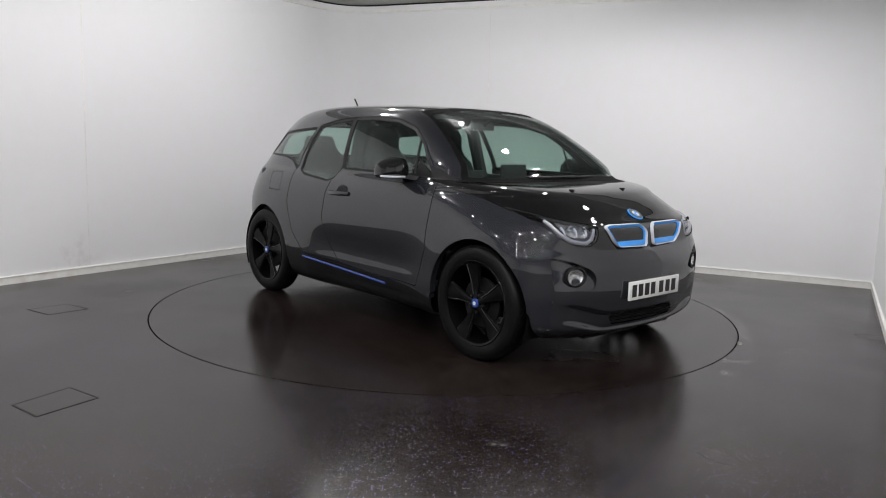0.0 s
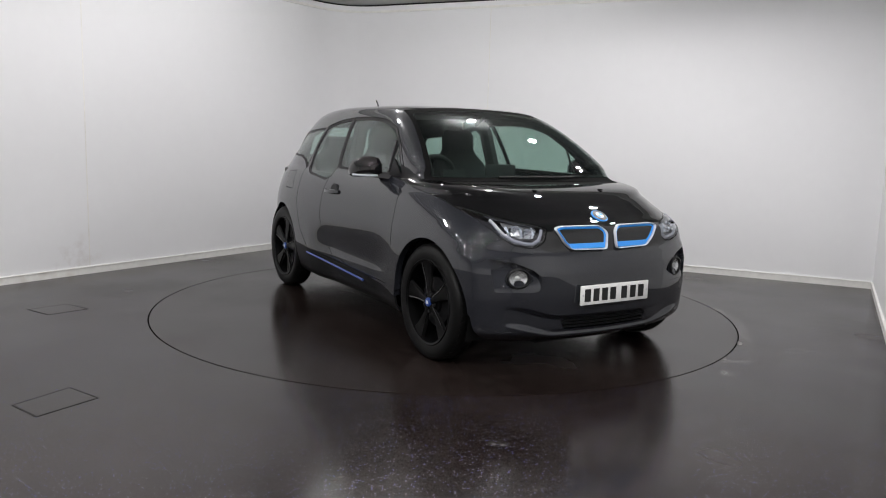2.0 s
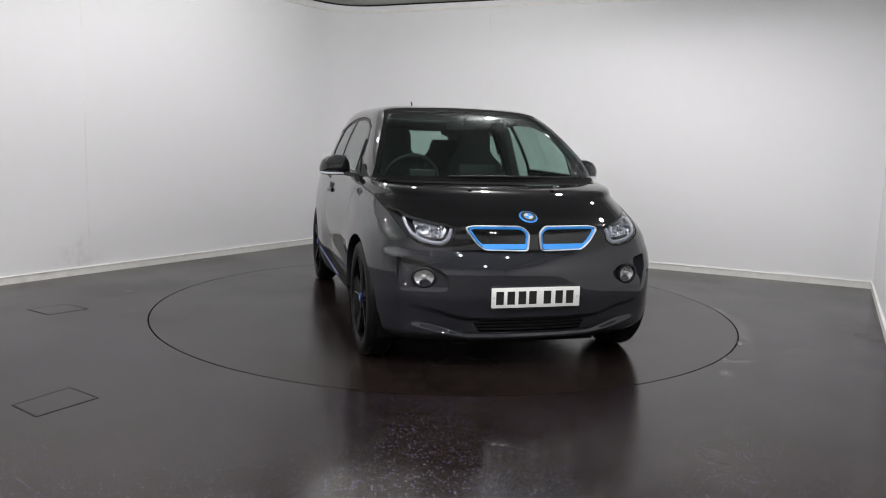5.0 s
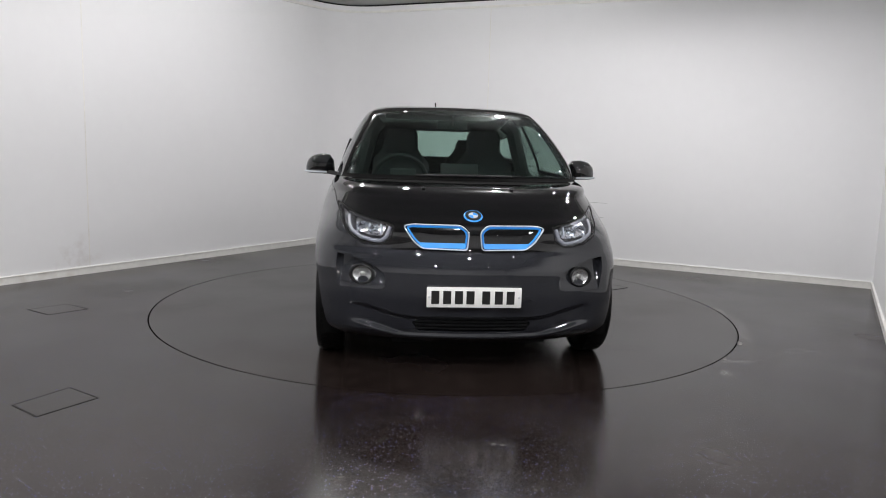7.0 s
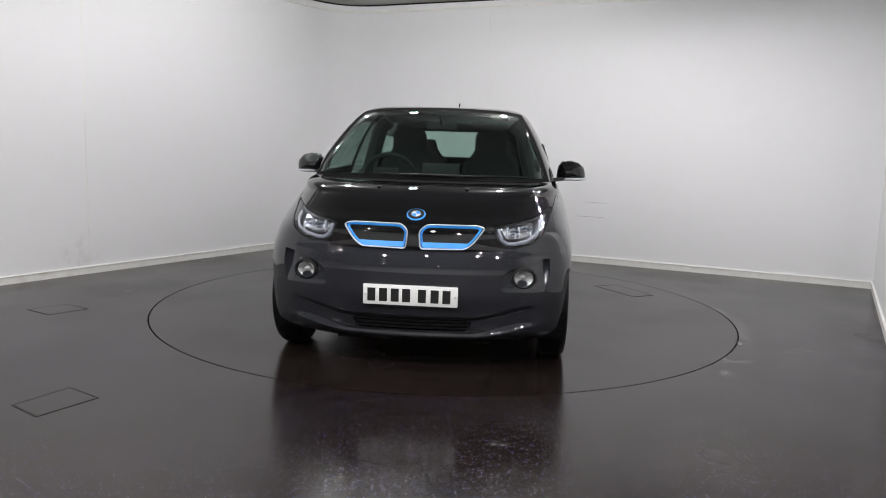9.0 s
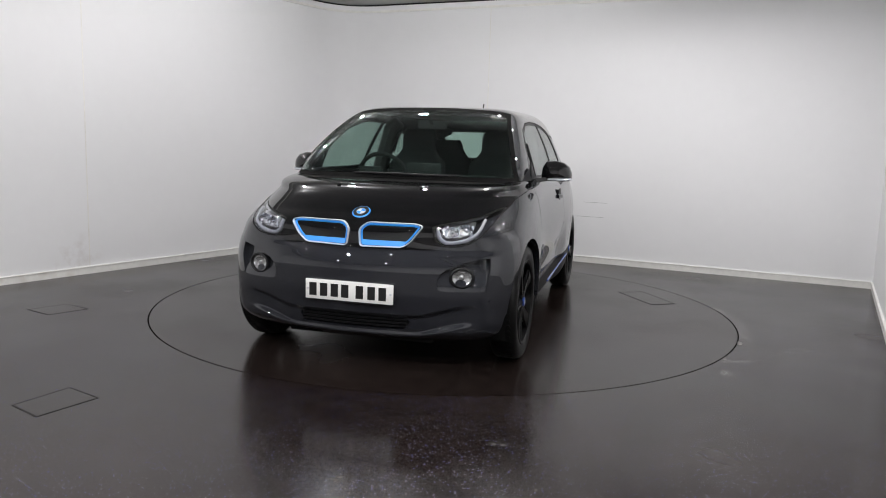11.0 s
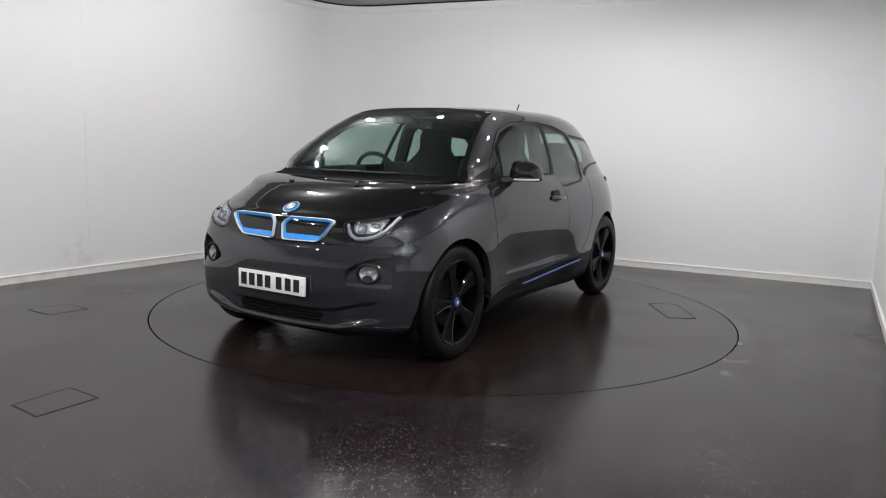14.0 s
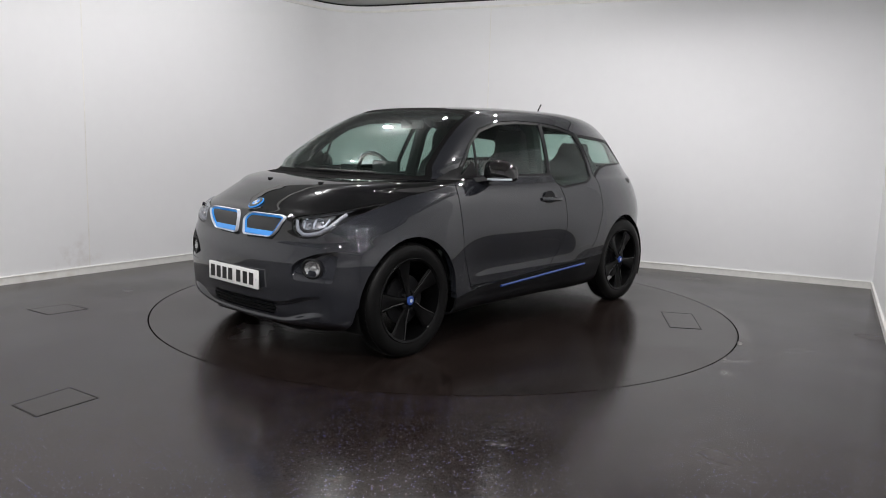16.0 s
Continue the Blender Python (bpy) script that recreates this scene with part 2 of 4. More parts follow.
LENS = glass("clear_lens", (0.92, 0.93, 0.95))
LAMP_GLOW = glowing("lamp_glow", (1.0, 0.97, 0.92), 26.0)


# ---- mesh tools ----
def mesh_object(name, bm, mat, parent=None, label="", smooth=0):
    me = bpy.data.meshes.new(name)
    bm.to_mesh(me)
    bm.free()
    if mat:
        me.materials.append(mat)
    if smooth:
        me.shade_smooth()
        me.set_sharp_from_angle(angle=radians(smooth))
    ob = new(name, me)
    if parent:
        ob.parent = parent
    if label:
        tagged(ob, label)
    return ob


def part(name, bm, mat, parent, label="", smooth=35):
    return mesh_object(name, bm, mat, parent, label, smooth)


def box(x0, x1, y0, y1, z0, z1, bevel=0.0, seg=2, bm=None):
    own = bmesh.new()
    bmesh.ops.create_cube(own, size=1)
    for v in own.verts:
        v.co = ((x0 + x1) / 2 + v.co.x * (x1 - x0), (y0 + y1) / 2 + v.co.y * (y1 - y0), (z0 + z1) / 2 + v.co.z * (z1 - z0))
    if bevel:
        bmesh.ops.bevel(own, geom=own.edges[:], offset=bevel, segments=seg, affect="EDGES", profile=0.5)
    return own if bm is None else join(bm, own)


def join(bm, own):
    table = {v: bm.verts.new(v.co) for v in own.verts}
    for f in own.faces:
        bm.faces.new([table[v] for v in f.verts])
    own.free()
    return bm


def moved(bm, m):
    bmesh.ops.transform(bm, matrix=m, verts=bm.verts)
    return bm


def lathe(profile, seg=48, axis="Y", bm=None):
    """Turn (radius, along) pairs round an axis."""
    bm = bm or bmesh.new()
    rings = []
    for r, a in profile:
        ring = []
        for i in range(seg):
            g = 2 * math.pi * i / seg
            c, s = r * math.cos(g), r * math.sin(g)
            ring.append(bm.verts.new({"Y": (c, a, s), "Z": (c, s, a), "X": (a, c, s)}[axis]))
        rings.append(ring)
    for a, b in zip(rings, rings[1:]):
        for i in range(seg):
            bm.faces.new((a[i], a[(i + 1) % seg], b[(i + 1) % seg], b[i]))
    bmesh.ops.remove_doubles(bm, verts=bm.verts, dist=1e-5)
    bmesh.ops.recalc_face_normals(bm, faces=bm.faces)
    return bm


def tube(points, radius, closed=False, seg=8, bm=None):
    """A round bar along points; radius may be (sideways, upward)."""
    bm = bm or bmesh.new()
    ra, rb = radius if isinstance(radius, tuple) else (radius, radius)
    pts = [Vector(p) for p in points]
    n = len(pts)
    rings = []
    for i, p in enumerate(pts):
        a, b = pts[(i - 1) % n if closed else max(i - 1, 0)], pts[(i + 1) % n if closed else min(i + 1, n - 1)]
        d = (b - a).normalized()
        u = d.cross(Vector((0, 0, 1)))
        u = u.normalized() if u.length > 1e-3 else Vector((1, 0, 0))
        w = u.cross(d)
        rings.append([bm.verts.new(p + u * ra * math.cos(k * 2 * math.pi / seg) + w * rb * math.sin(k * 2 * math.pi / seg)) for k in range(seg)])
    for i in range(n if closed else n - 1):
        a, b = rings[i], rings[(i + 1) % n]
        for k in range(seg):
            bm.faces.new((a[k], a[(k + 1) % seg], b[(k + 1) % seg], b[k]))
    if not closed:
        bm.faces.new(rings[0][::-1])
        bm.faces.new(rings[-1])
    bmesh.ops.recalc_face_normals(bm, faces=bm.faces)
    return bm


def slab(outline, depth, bm=None):
    """A plate of that outline (points in order, in space), as deep as the vector depth."""
    bm = bm or bmesh.new()
    d = Vector(depth)
    a = [bm.verts.new(Vector(p)) for p in outline]
    b = [bm.verts.new(Vector(p) + d) for p in outline]
    bm.faces.new(a)
    bm.faces.new(b[::-1])
    for i in range(len(a)):
        j = (i + 1) % len(a)
        bm.faces.new((a[i], a[j], b[j], b[i]))
    bmesh.ops.recalc_face_normals(bm, faces=bm.faces)
    return bm


def rounded(points, radius, seg=5):
    """A flat outline with rounded corners."""
    pts, out = [Vector(p) for p in points], []
    for i, p in enumerate(pts):
        a, b = pts[i - 1] - p, pts[(i + 1) % len(pts)] - p
        ra, rb = min(radius, a.length * 0.45), min(radius, b.length * 0.45)
        a, b = p + a.normalized() * ra, p + b.normalized() * rb
        out += [a * (1 - t) ** 2 + p * 2 * t * (1 - t) + b * t * t for t in (k / seg for k in range(seg + 1))]
    return out


# ---- the studio: floor, walls, ceiling ----
TABLE_R = 2.221
ROOM = [Vector(p) for p in ((-1.326, 3.77), (4.15, 1.312), (3.05, -0.92), (3.35, -8.2), (-6.3, -8.2), (-6.3, -3.7), (-3.9, -0.06))]


def build_floor():
    bm = bmesh.new()
    seg = 160
    inner = [bm.verts.new((TABLE_R * math.cos(2 * math.pi * i / seg), TABLE_R * math.sin(2 * math.pi * i / seg), 0)) for i in range(seg)]
    pit = [bm.verts.new((v.co.x, v.co.y, -0.06)) for v in inner]
    outer = []
    for i in range(seg):
        g = 2 * math.pi * i / seg
        c, s = math.cos(g), math.sin(g)
        k = min(12 / max(abs(c), 1e-6), 12 / max(abs(s), 1e-6))
        outer.append(bm.verts.new((c * k, s * k, 0)))
    for i in range(seg):
        j = (i + 1) % seg
        bm.faces.new((inner[i], outer[i], outer[j], inner[j]))
        bm.faces.new((pit[i], inner[i], inner[j], pit[j]))
    tagged(mesh_object("floor", bm, FLOOR), "dark brown speckled vinyl studio floor, semi-gloss", "floor", kind="structure")
    bm = lathe([(0.0, -0.10), (TABLE_R + 0.1, -0.10), (TABLE_R + 0.1, -0.061), (0.0, -0.061)], 96, "Z")
    tagged(mesh_object("floor_pit", bm, DARK), "dark pit floor beneath the turntable", "pit", kind="structure")


def wall(name, a, b, label, mat):
    d = (b - a).normalized()
    out = Vector((d.y, -d.x))
    mid = Vector((-0.5, -2.0))
    if (a - mid).dot(out) < 0:
        out = -out
    bm = slab([(a.x, a.y, 0), (b.x, b.y, 0), (b.x, b.y, CEILING_Z + 0.2), (a.x, a.y, CEILING_Z + 0.2)], (out.x * 0.12, out.y * 0.12, 0))
    w = tagged(mesh_object(name, bm, mat), label, "wall", kind="structure")
    return w, d, -out


def strip(a, b, inward, z0, z1, thick, bm=None):
    """A bar along a wall."""
    i = inward * thick
    bm = bm or bmesh.new()
    return slab([(a.x, a.y, z0), (b.x, b.y, z0), (b.x, b.y, z1), (a.x, a.y, z1)], (i.x, i.y, 0), bm)


def build_room():
    build_floor()
    p = ROOM
    r = 0.5
    da, db = (p[6] - p[0]).normalized(), (p[1] - p[0]).normalized()
    ca, cb = p[0] + da * r, p[0] + db * r
    names = [("wall_back", cb, p[1]), ("wall_right", p[1], p[2]), ("wall_right_return", p[2], p[3]), ("wall_behind", p[3], p[4]),
             ("wall_left_return", p[4], p[5]), ("wall_left_far", p[5], p[6]), ("wall_left", p[6], ca)]
    for name, a, b in names:
        # the returns and the wall behind are unseen, added to bounce light
        pale = name in ("wall_back", "wall_right", "wall_left", "wall_left_far")
        w, d, inward = wall(name, a, b, "smooth white painted studio wall" if pale else "plain unseen wall added to close the room, grey tuned for reflections", WALL if pale else UNSEEN_WALL)
        if name in ("wall_back", "wall_right", "wall_left", "wall_left_far"):
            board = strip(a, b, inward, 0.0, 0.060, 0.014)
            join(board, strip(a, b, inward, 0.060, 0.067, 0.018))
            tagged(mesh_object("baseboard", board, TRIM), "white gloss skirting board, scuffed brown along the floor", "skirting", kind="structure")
        if name in ("wall_back", "wall_left"):
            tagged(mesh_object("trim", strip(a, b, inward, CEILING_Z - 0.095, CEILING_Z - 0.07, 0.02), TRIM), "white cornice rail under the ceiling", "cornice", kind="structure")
            # dark bar in place of the shade where the ceiling meets the wall
            tagged(mesh_object("trim", strip(a, b, inward, CEILING_Z - 0.016, CEILING_Z - 0.001, 0.012), SATIN), "dark strip drawn as the shadow line under the ceiling", "trim", kind="structure")
        if name in ("wall_left", "wall_back"):
            at = a + d * (1.15 if name == "wall_left" else 1.43)
            joint = strip(at, at + d * 0.010, inward, 0.068, CEILING_Z - 0.1, 0.0015)
            tagged(mesh_object("wall_joint", joint, TRIM), "narrow white cover strip between two wall panels", "trim", kind="structure")
        if name == "wall_back":
            for off, length, z in ((2.62, 0.26, 0.67), (2.55, 0.30, 0.51)):
                tagged(mesh_object("wall_scratch", strip(a + d * off, a + d * (off + length), inward, z, z + 0.004, 0.0015), CEILING), "faint grey scratch on the white wall", "scratch", kind="structure")
    # the rounded corner between the left and the back wall
    bez = [ca * (1 - t) ** 2 + p[0] * 2 * t * (1 - t) + cb * t * t for t in (k / 14 for k in range(15))]
    def curved(z0, z1, shift, thick, name, mat, label, cat):
        c = (ca + cb) / 2
        inw = (c - p[0]).normalized()
        bm = bmesh.new()
        rows = []
        for q in bez:
            q0, q1 = q + inw * shift, q + inw * (shift + thick)
            rows.append([bm.verts.new((v.x, v.y, z)) for v, z in ((q0, z0), (q1, z0), (q1, z1), (q0, z1))])
        for a, b in zip(rows, rows[1:]):
            for k in range(4):
                bm.faces.new((a[k], a[(k + 1) % 4], b[(k + 1) % 4], b[k]))
        bm.faces.new(rows[0])
        bm.faces.new(rows[-1][::-1])
        bmesh.ops.recalc_face_normals(bm, faces=bm.faces)
        tagged(mesh_object(name, bm, mat, smooth=40), label, cat, kind="structure")
    curved(0, CEILING_Z + 0.2, -0.12, 0.12, "wall_corner", WALL, "rounded white corner between two studio walls", "wall")
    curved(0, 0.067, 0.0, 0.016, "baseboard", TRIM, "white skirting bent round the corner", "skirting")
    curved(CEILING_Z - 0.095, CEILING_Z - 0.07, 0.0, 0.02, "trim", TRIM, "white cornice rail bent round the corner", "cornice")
    # the same dark bar, drawn as shade, bent round the corner
    curved(CEILING_Z - 0.016, CEILING_Z - 0.001, 0.0, 0.012, "trim", SATIN, "dark strip drawn as the shadow line under the ceiling", "trim")
    # ceiling board; dark strips stand in for the shadow line along the walls
    bm = slab([(-6.6, -8.6, CEILING_Z + 0.05), (4.6, -8.6, CEILING_Z + 0.05), (4.6, 4.2, CEILING_Z + 0.05), (-6.6, 4.2, CEILING_Z + 0.05)], (0, 0, 0.08))
    tagged(mesh_object("ceiling", bm, CEILING_DARK), "flat grey studio ceiling", "ceiling", kind="structure")
    # pale soffit round the edge
    mid = sum(p, Vector((0, 0))) / len(p)
    rim = [ca, *bez[1:-1], cb, p[1], p[2], p[3], p[4], p[5], p[6]]
    bm = bmesh.new()
    rows = []
    for q in rim:
        d = (mid - q).normalized()
        inner = q + d * SOFFIT
        q = q - d * 0.05
        rows.append([bm.verts.new((v.x, v.y, z)) for v, z in ((q, CEILING_Z), (inner, CEILING_Z), (inner, CEILING_Z + 0.05), (q, CEILING_Z + 0.05))])
    for k in range(len(rows)):
        a, b = rows[k], rows[(k + 1) % len(rows)]
        for j in range(4):
            bm.faces.new((a[j], a[(j + 1) % 4], b[(j + 1) % 4], b[j]))
    bmesh.ops.recalc_face_normals(bm, faces=bm.faces)
    tagged(mesh_object("ceiling_soffit", bm, CEILING), "pale soffit round the edge of the ceiling", "ceiling", kind="structure")


def build_downlights():
    globe = recessed = None
    # added globes, never in view, that brighten the tops of the walls
    for x, y, k in WASHERS[::2]:
        if globe is None:
            globe = tagged(new("fill_globe"), "small unseen globe lamp added to brighten the upper walls, switched on", "lamp", "globe lamps along the walls")
            part("socket", lathe([(0.0, 0.0), (0.030, 0.0), (0.030, -0.018), (0.018, -0.024), (0.0, -0.024)], 24, "Z"), WHITE, globe)
            part("bulb", lathe([(0.0, -0.020), (0.016, -0.024), (0.026, -0.038), (0.026, -0.050), (0.016, -0.064), (0.0, -0.068)], 24, "Z"), LAMP_GLOW, globe, "glowing lamp glass")
            globe.matrix_basis = pose(x, y, CEILING_Z + 0.05)
        else:
            copy_thing(globe, pose(x, y, CEILING_Z + 0.05))
        lamp = bpy.data.lights.new("fill_globe_light", "POINT")
        lamp.shadow_soft_size, lamp.energy, lamp.color = 0.042, WASH_WATTS * k, (1.0, 0.985, 0.985)
        new("fill_globe_light", lamp).matrix_basis = pose(x, y, CEILING_Z - 0.05)
    for x, y, k in WASHERS[1::2] + [(x, y, 1.75) for x, y in DOWNLIGHTS]:
        if recessed is None:
            recessed = tagged(new("ceiling_downlight"), "round recessed white ceiling downlight, switched on", "downlight", "downlights in the ceiling")
            part("trim_ring", lathe([(0.029, -0.006), (0.040, -0.006), (0.040, 0.0), (0.029, 0.0), (0.029, -0.006)], 32, "Z"), WHITE, recessed)
            part("bulb", lathe([(0.0, -0.004), (0.028, -0.004), (0.028, -0.001), (0.0, -0.001)], 32, "Z"), LAMP_GLOW, recessed, "glowing lamp face")
            recessed.matrix_basis = pose(x, y, CEILING_Z + 0.05)
        else:
            copy_thing(recessed, pose(x, y, CEILING_Z + 0.05))
        lamp = bpy.data.lights.new("downlight_beam", "AREA")
        lamp.shape, lamp.size, lamp.energy, lamp.color, lamp.spread = "DISK", 0.085, DOWN_WATTS * k, (1.0, 0.985, 0.985), radians(165)
        new("downlight_beam", lamp).matrix_basis = pose(x, y, CEILING_Z + 0.038)


build_room()
build_downlights()

# ---- the turntable ----
turntable = tagged(new("turntable"), "large round vinyl-covered car turntable flush with the floor", "turntable")
part("disc", lathe([(0.0, -0.05), (TABLE_R - 0.010, -0.05), (TABLE_R - 0.010, 0.0), (0.0, 0.0)], 160, "Z"), DISC, turntable, smooth=0)


def hatch(corners, mat, parent=None):
    """An inspection lid: a shallow lid in a dark groove."""
    q = [Vector(c) for c in corners]
    mid = sum(q, Vector()) / 4
    groove = bmesh.new()
    for a, b in zip(q, q[1:] + q[:1]):
        d = (b - a).normalized() * 0.002
        n = Vector((-d.y, d.x, 0)) * 0.9
        slab([(p.x, p.y, 0.0003) for p in (a - n - d, b - n + d, b + n + d, a + n - d)], (0, 0, 0.0012), groove)
    lid = slab([(mid.x + (v.x - mid.x) * 0.955, mid.y + (v.y - mid.y) * 0.955, 0.0003) for v in q], (0, 0, 0.0009))
    return groove, lid


# ---- the car's skin: level outlines stacked in height ----
def curve(pairs):
    """A smooth curve through (z, value) pairs that never overshoots."""
    x, y = np.array([p[0] for p in pairs], float), np.array([p[1] for p in pairs], float)
    h, d = np.diff(x), np.diff(y) / np.diff(x)
    m = np.zeros(len(x))
    m[0], m[-1] = d[0], d[-1]
    for i in range(1, len(x) - 1):
        if d[i - 1] * d[i] > 0:
            w1, w2 = 2 * h[i] + h[i - 1], h[i] + 2 * h[i - 1]
            m[i] = (w1 + w2) / (w1 / d[i - 1] + w2 / d[i])

    def value(q):
        i = int(np.clip(np.searchsorted(x, q) - 1, 0, len(h) - 1))
        t = min(max((q - x[i]) / h[i], 0), 1)
        return ((1 + 2 * t) * (1 - t) ** 2 * y[i] + t * (1 - t) ** 2 * h[i] * m[i] + t * t * (3 - 2 * t) * y[i + 1] + t * t * (t - 1) * h[i] * m[i + 1])
    return value


NOSE = curve([(0.17, 1.80), (0.215, 1.885), (0.26, 1.915), (0.36, 1.925), (0.48, 1.935), (0.58, 1.935), (0.68, 1.905), (0.715, 1.885), (0.80, 1.872), (0.845, 1.845),
              (0.885, 1.775), (0.93, 1.70), (0.98, 1.60), (1.02, 1.49), (1.045, 1.35), (1.06, 1.205), (1.15, 1.085), (1.30, 0.865), (1.42, 0.655), (1.51, 0.445), (1.535, 0.36),
              (1.552, 0.20), (1.562, -0.05), (1.568, -0.50)])
TAIL = curve([(0.17, -1.80), (0.26, -1.92), (0.40, -1.96), (0.62, -1.97), (0.80, -1.94), (1.0, -1.86), (1.16, -1.75), (1.33, -1.66), (1.40, -1.58), (1.46, -1.48),
              (1.51, -1.32), (1.545, -1.06), (1.56, -0.80), (1.568, -0.52)])
WIDTH = curve([(0.17, 0.76), (0.20, 0.835), (0.26, 0.874), (0.33, 0.887), (0.42, 0.893), (0.55, 0.896), (0.70, 0.899), (0.85, 0.886), (0.95, 0.866), (1.02, 0.838), (1.07, 0.806),
               (1.15, 0.782), (1.30, 0.722), (1.42, 0.662), (1.475, 0.628), (1.51, 0.592), (1.535, 0.545), (1.552, 0.46), (1.562, 0.30), (1.568, 0.01)])
MIDDLE = curve([(0.17, 0.8), (0.86, 0.8), (1.06, 0.45), (1.3, 0.1), (1.5, -0.30), (1.568, -0.51)])
FRONT_P = curve([(0.17, 7.0), (0.26, 9.0), (0.60, 9.0), (0.74, 6.0), (0.85, 3.4), (0.91, 2.8), (0.98, 2.4), (1.06, 4.6), (1.2, 6.0), (1.5, 6.5), (1.568, 2.5)])
FRONT_Q = curve([(0.17, 9.0), (0.30, 11.0), (0.62, 11.0), (0.75, 7.0), (0.85, 4.4), (0.91, 3.8), (0.98, 4.6), (1.06, 6.5), (1.2, 9.5), (1.5, 10.0), (1.568, 3.0)])
DROOP = curve([(0.17, 0.18), (0.62, 0.20), (0.75, 0.13), (0.85, 0.04), (0.92, 0.0), (1.568, 0.0)])
REAR_P = curve([(0.17, 5.0), (0.6, 7.0), (1.0, 6.0), (1.3, 5.0), (1.5, 4.0), (1.568, 2.5)])
REAR_Q = curve([(0.17, 3.5), (0.6, 4.0), (0.85, 4.6), (1.05, 4.4), (1.3, 3.2), (1.5, 3.0), (1.568, 3.0)])
AROUND = 240
LEVELS = np.concatenate([np.linspace(0.17, 0.42, 44, endpoint=False), np.linspace(0.42, 0.82, 34, endpoint=False), np.linspace(0.82, 1.07, 52, endpoint=False),
                         np.linspace(1.07, 1.50, 36, endpoint=False), 1.568 - 0.068 * (1 - np.linspace(0, 1, 34)) ** 2.2])


def ease(t):
    """A soft step from 0 to 1."""
    t = np.clip(t, 0, 1)
    return t * t * (3 - 2 * t)


def outline(z):
    """Half of the car's outline at that height, from the nose's centre round to the tail's centre."""
    w, xm = WIDTH(z), MIDDLE(z)
    g = np.linspace(0, 1, 900) ** 2.2
    u = np.concatenate([g / 2, 1 - g[::-1][1:] / 2])
    f = u * math.pi / 2

    def arc(a, p, q):
        return a * np.abs(np.cos(f)) ** (2 / p), w * np.abs(np.sin(f)) ** (2 / q)
    fx, fy = arc(NOSE(z) - xm, FRONT_P(z), FRONT_Q(z))
    fx = fx - DROOP(z) * (fy / w) ** 2 * np.clip(fx / 0.5, 0, 1) ** 2
    rx, ry = arc(xm - TAIL(z), REAR_P(z), REAR_Q(z))
    x, y = np.concatenate([xm + fx, (xm - rx)[::-1][1:]]), np.concatenate([fy, ry[::-1][1:]])
    s = np.concatenate([[0], np.cumsum(np.hypot(np.diff(x), np.diff(y)))])
    k = np.linspace(0, s[-1], AROUND)
    out = np.stack([np.interp(k, s, x), np.interp(k, s, y), np.full(AROUND, z)], 1)
    # a scooped band runs across the foot of the bumper, turned up at its ends
    ya = np.abs(out[:, 1])
    level = z - 0.068 * ease((ya - 0.34) / 0.34)
    scoop = 0.027 * ease((level - 0.212) / 0.035) * ease((0.346 - level) / 0.03)
    out[:, 0] -= scoop * ease((0.74 - ya) / 0.24) * (out[:, 0] > 1.5)
    # the doors are hollowed low down
    hollow = 0.042 * math.exp(-((z - 0.47) / 0.145) ** 2) + 0.035 * min(max((0.42 - z) / 0.14, 0), 1)
    out[:, 1] -= hollow * ease((out[:, 0] + 0.62) / 0.42) * ease((0.95 - out[:, 0]) / 0.45) * (out[:, 1] > 0.5)
    # flared lips at the front arches
    out[:, 1] += 0.016 * np.exp(-((out[:, 0] - 1.285) / 0.45) ** 4) * float(ease((0.90 - z) / 0.34)) * ease((out[:, 1] - 0.55) / 0.28)
    out[0, 1] = out[-1, 1] = 0
    return out


def flat_distance(points, poly):
    """Signed distance to a closed outline in the plane, positive inside."""
    a = np.array(poly, float)
    b = np.roll(a, -1, 0)
    d = np.full(len(points), 1e9)
    inside = np.zeros(len(points), bool)
    for p, q in zip(a, b):
        e, w = q - p, points - p
        t = np.clip((w @ e) / (e @ e), 0, 1)
        d = np.minimum(d, np.hypot(*(w - t[:, None] * e).T))
        c = (p[1] <= points[:, 1]) != (q[1] <= points[:, 1])
        with np.errstate(divide="ignore", invalid="ignore"):
            inside ^= c & (points[:, 0] < p[0] + (points[:, 1] - p[1]) * e[0] / (e[1] if e[1] else 1e-12))
    return np.where(inside, d, -d)


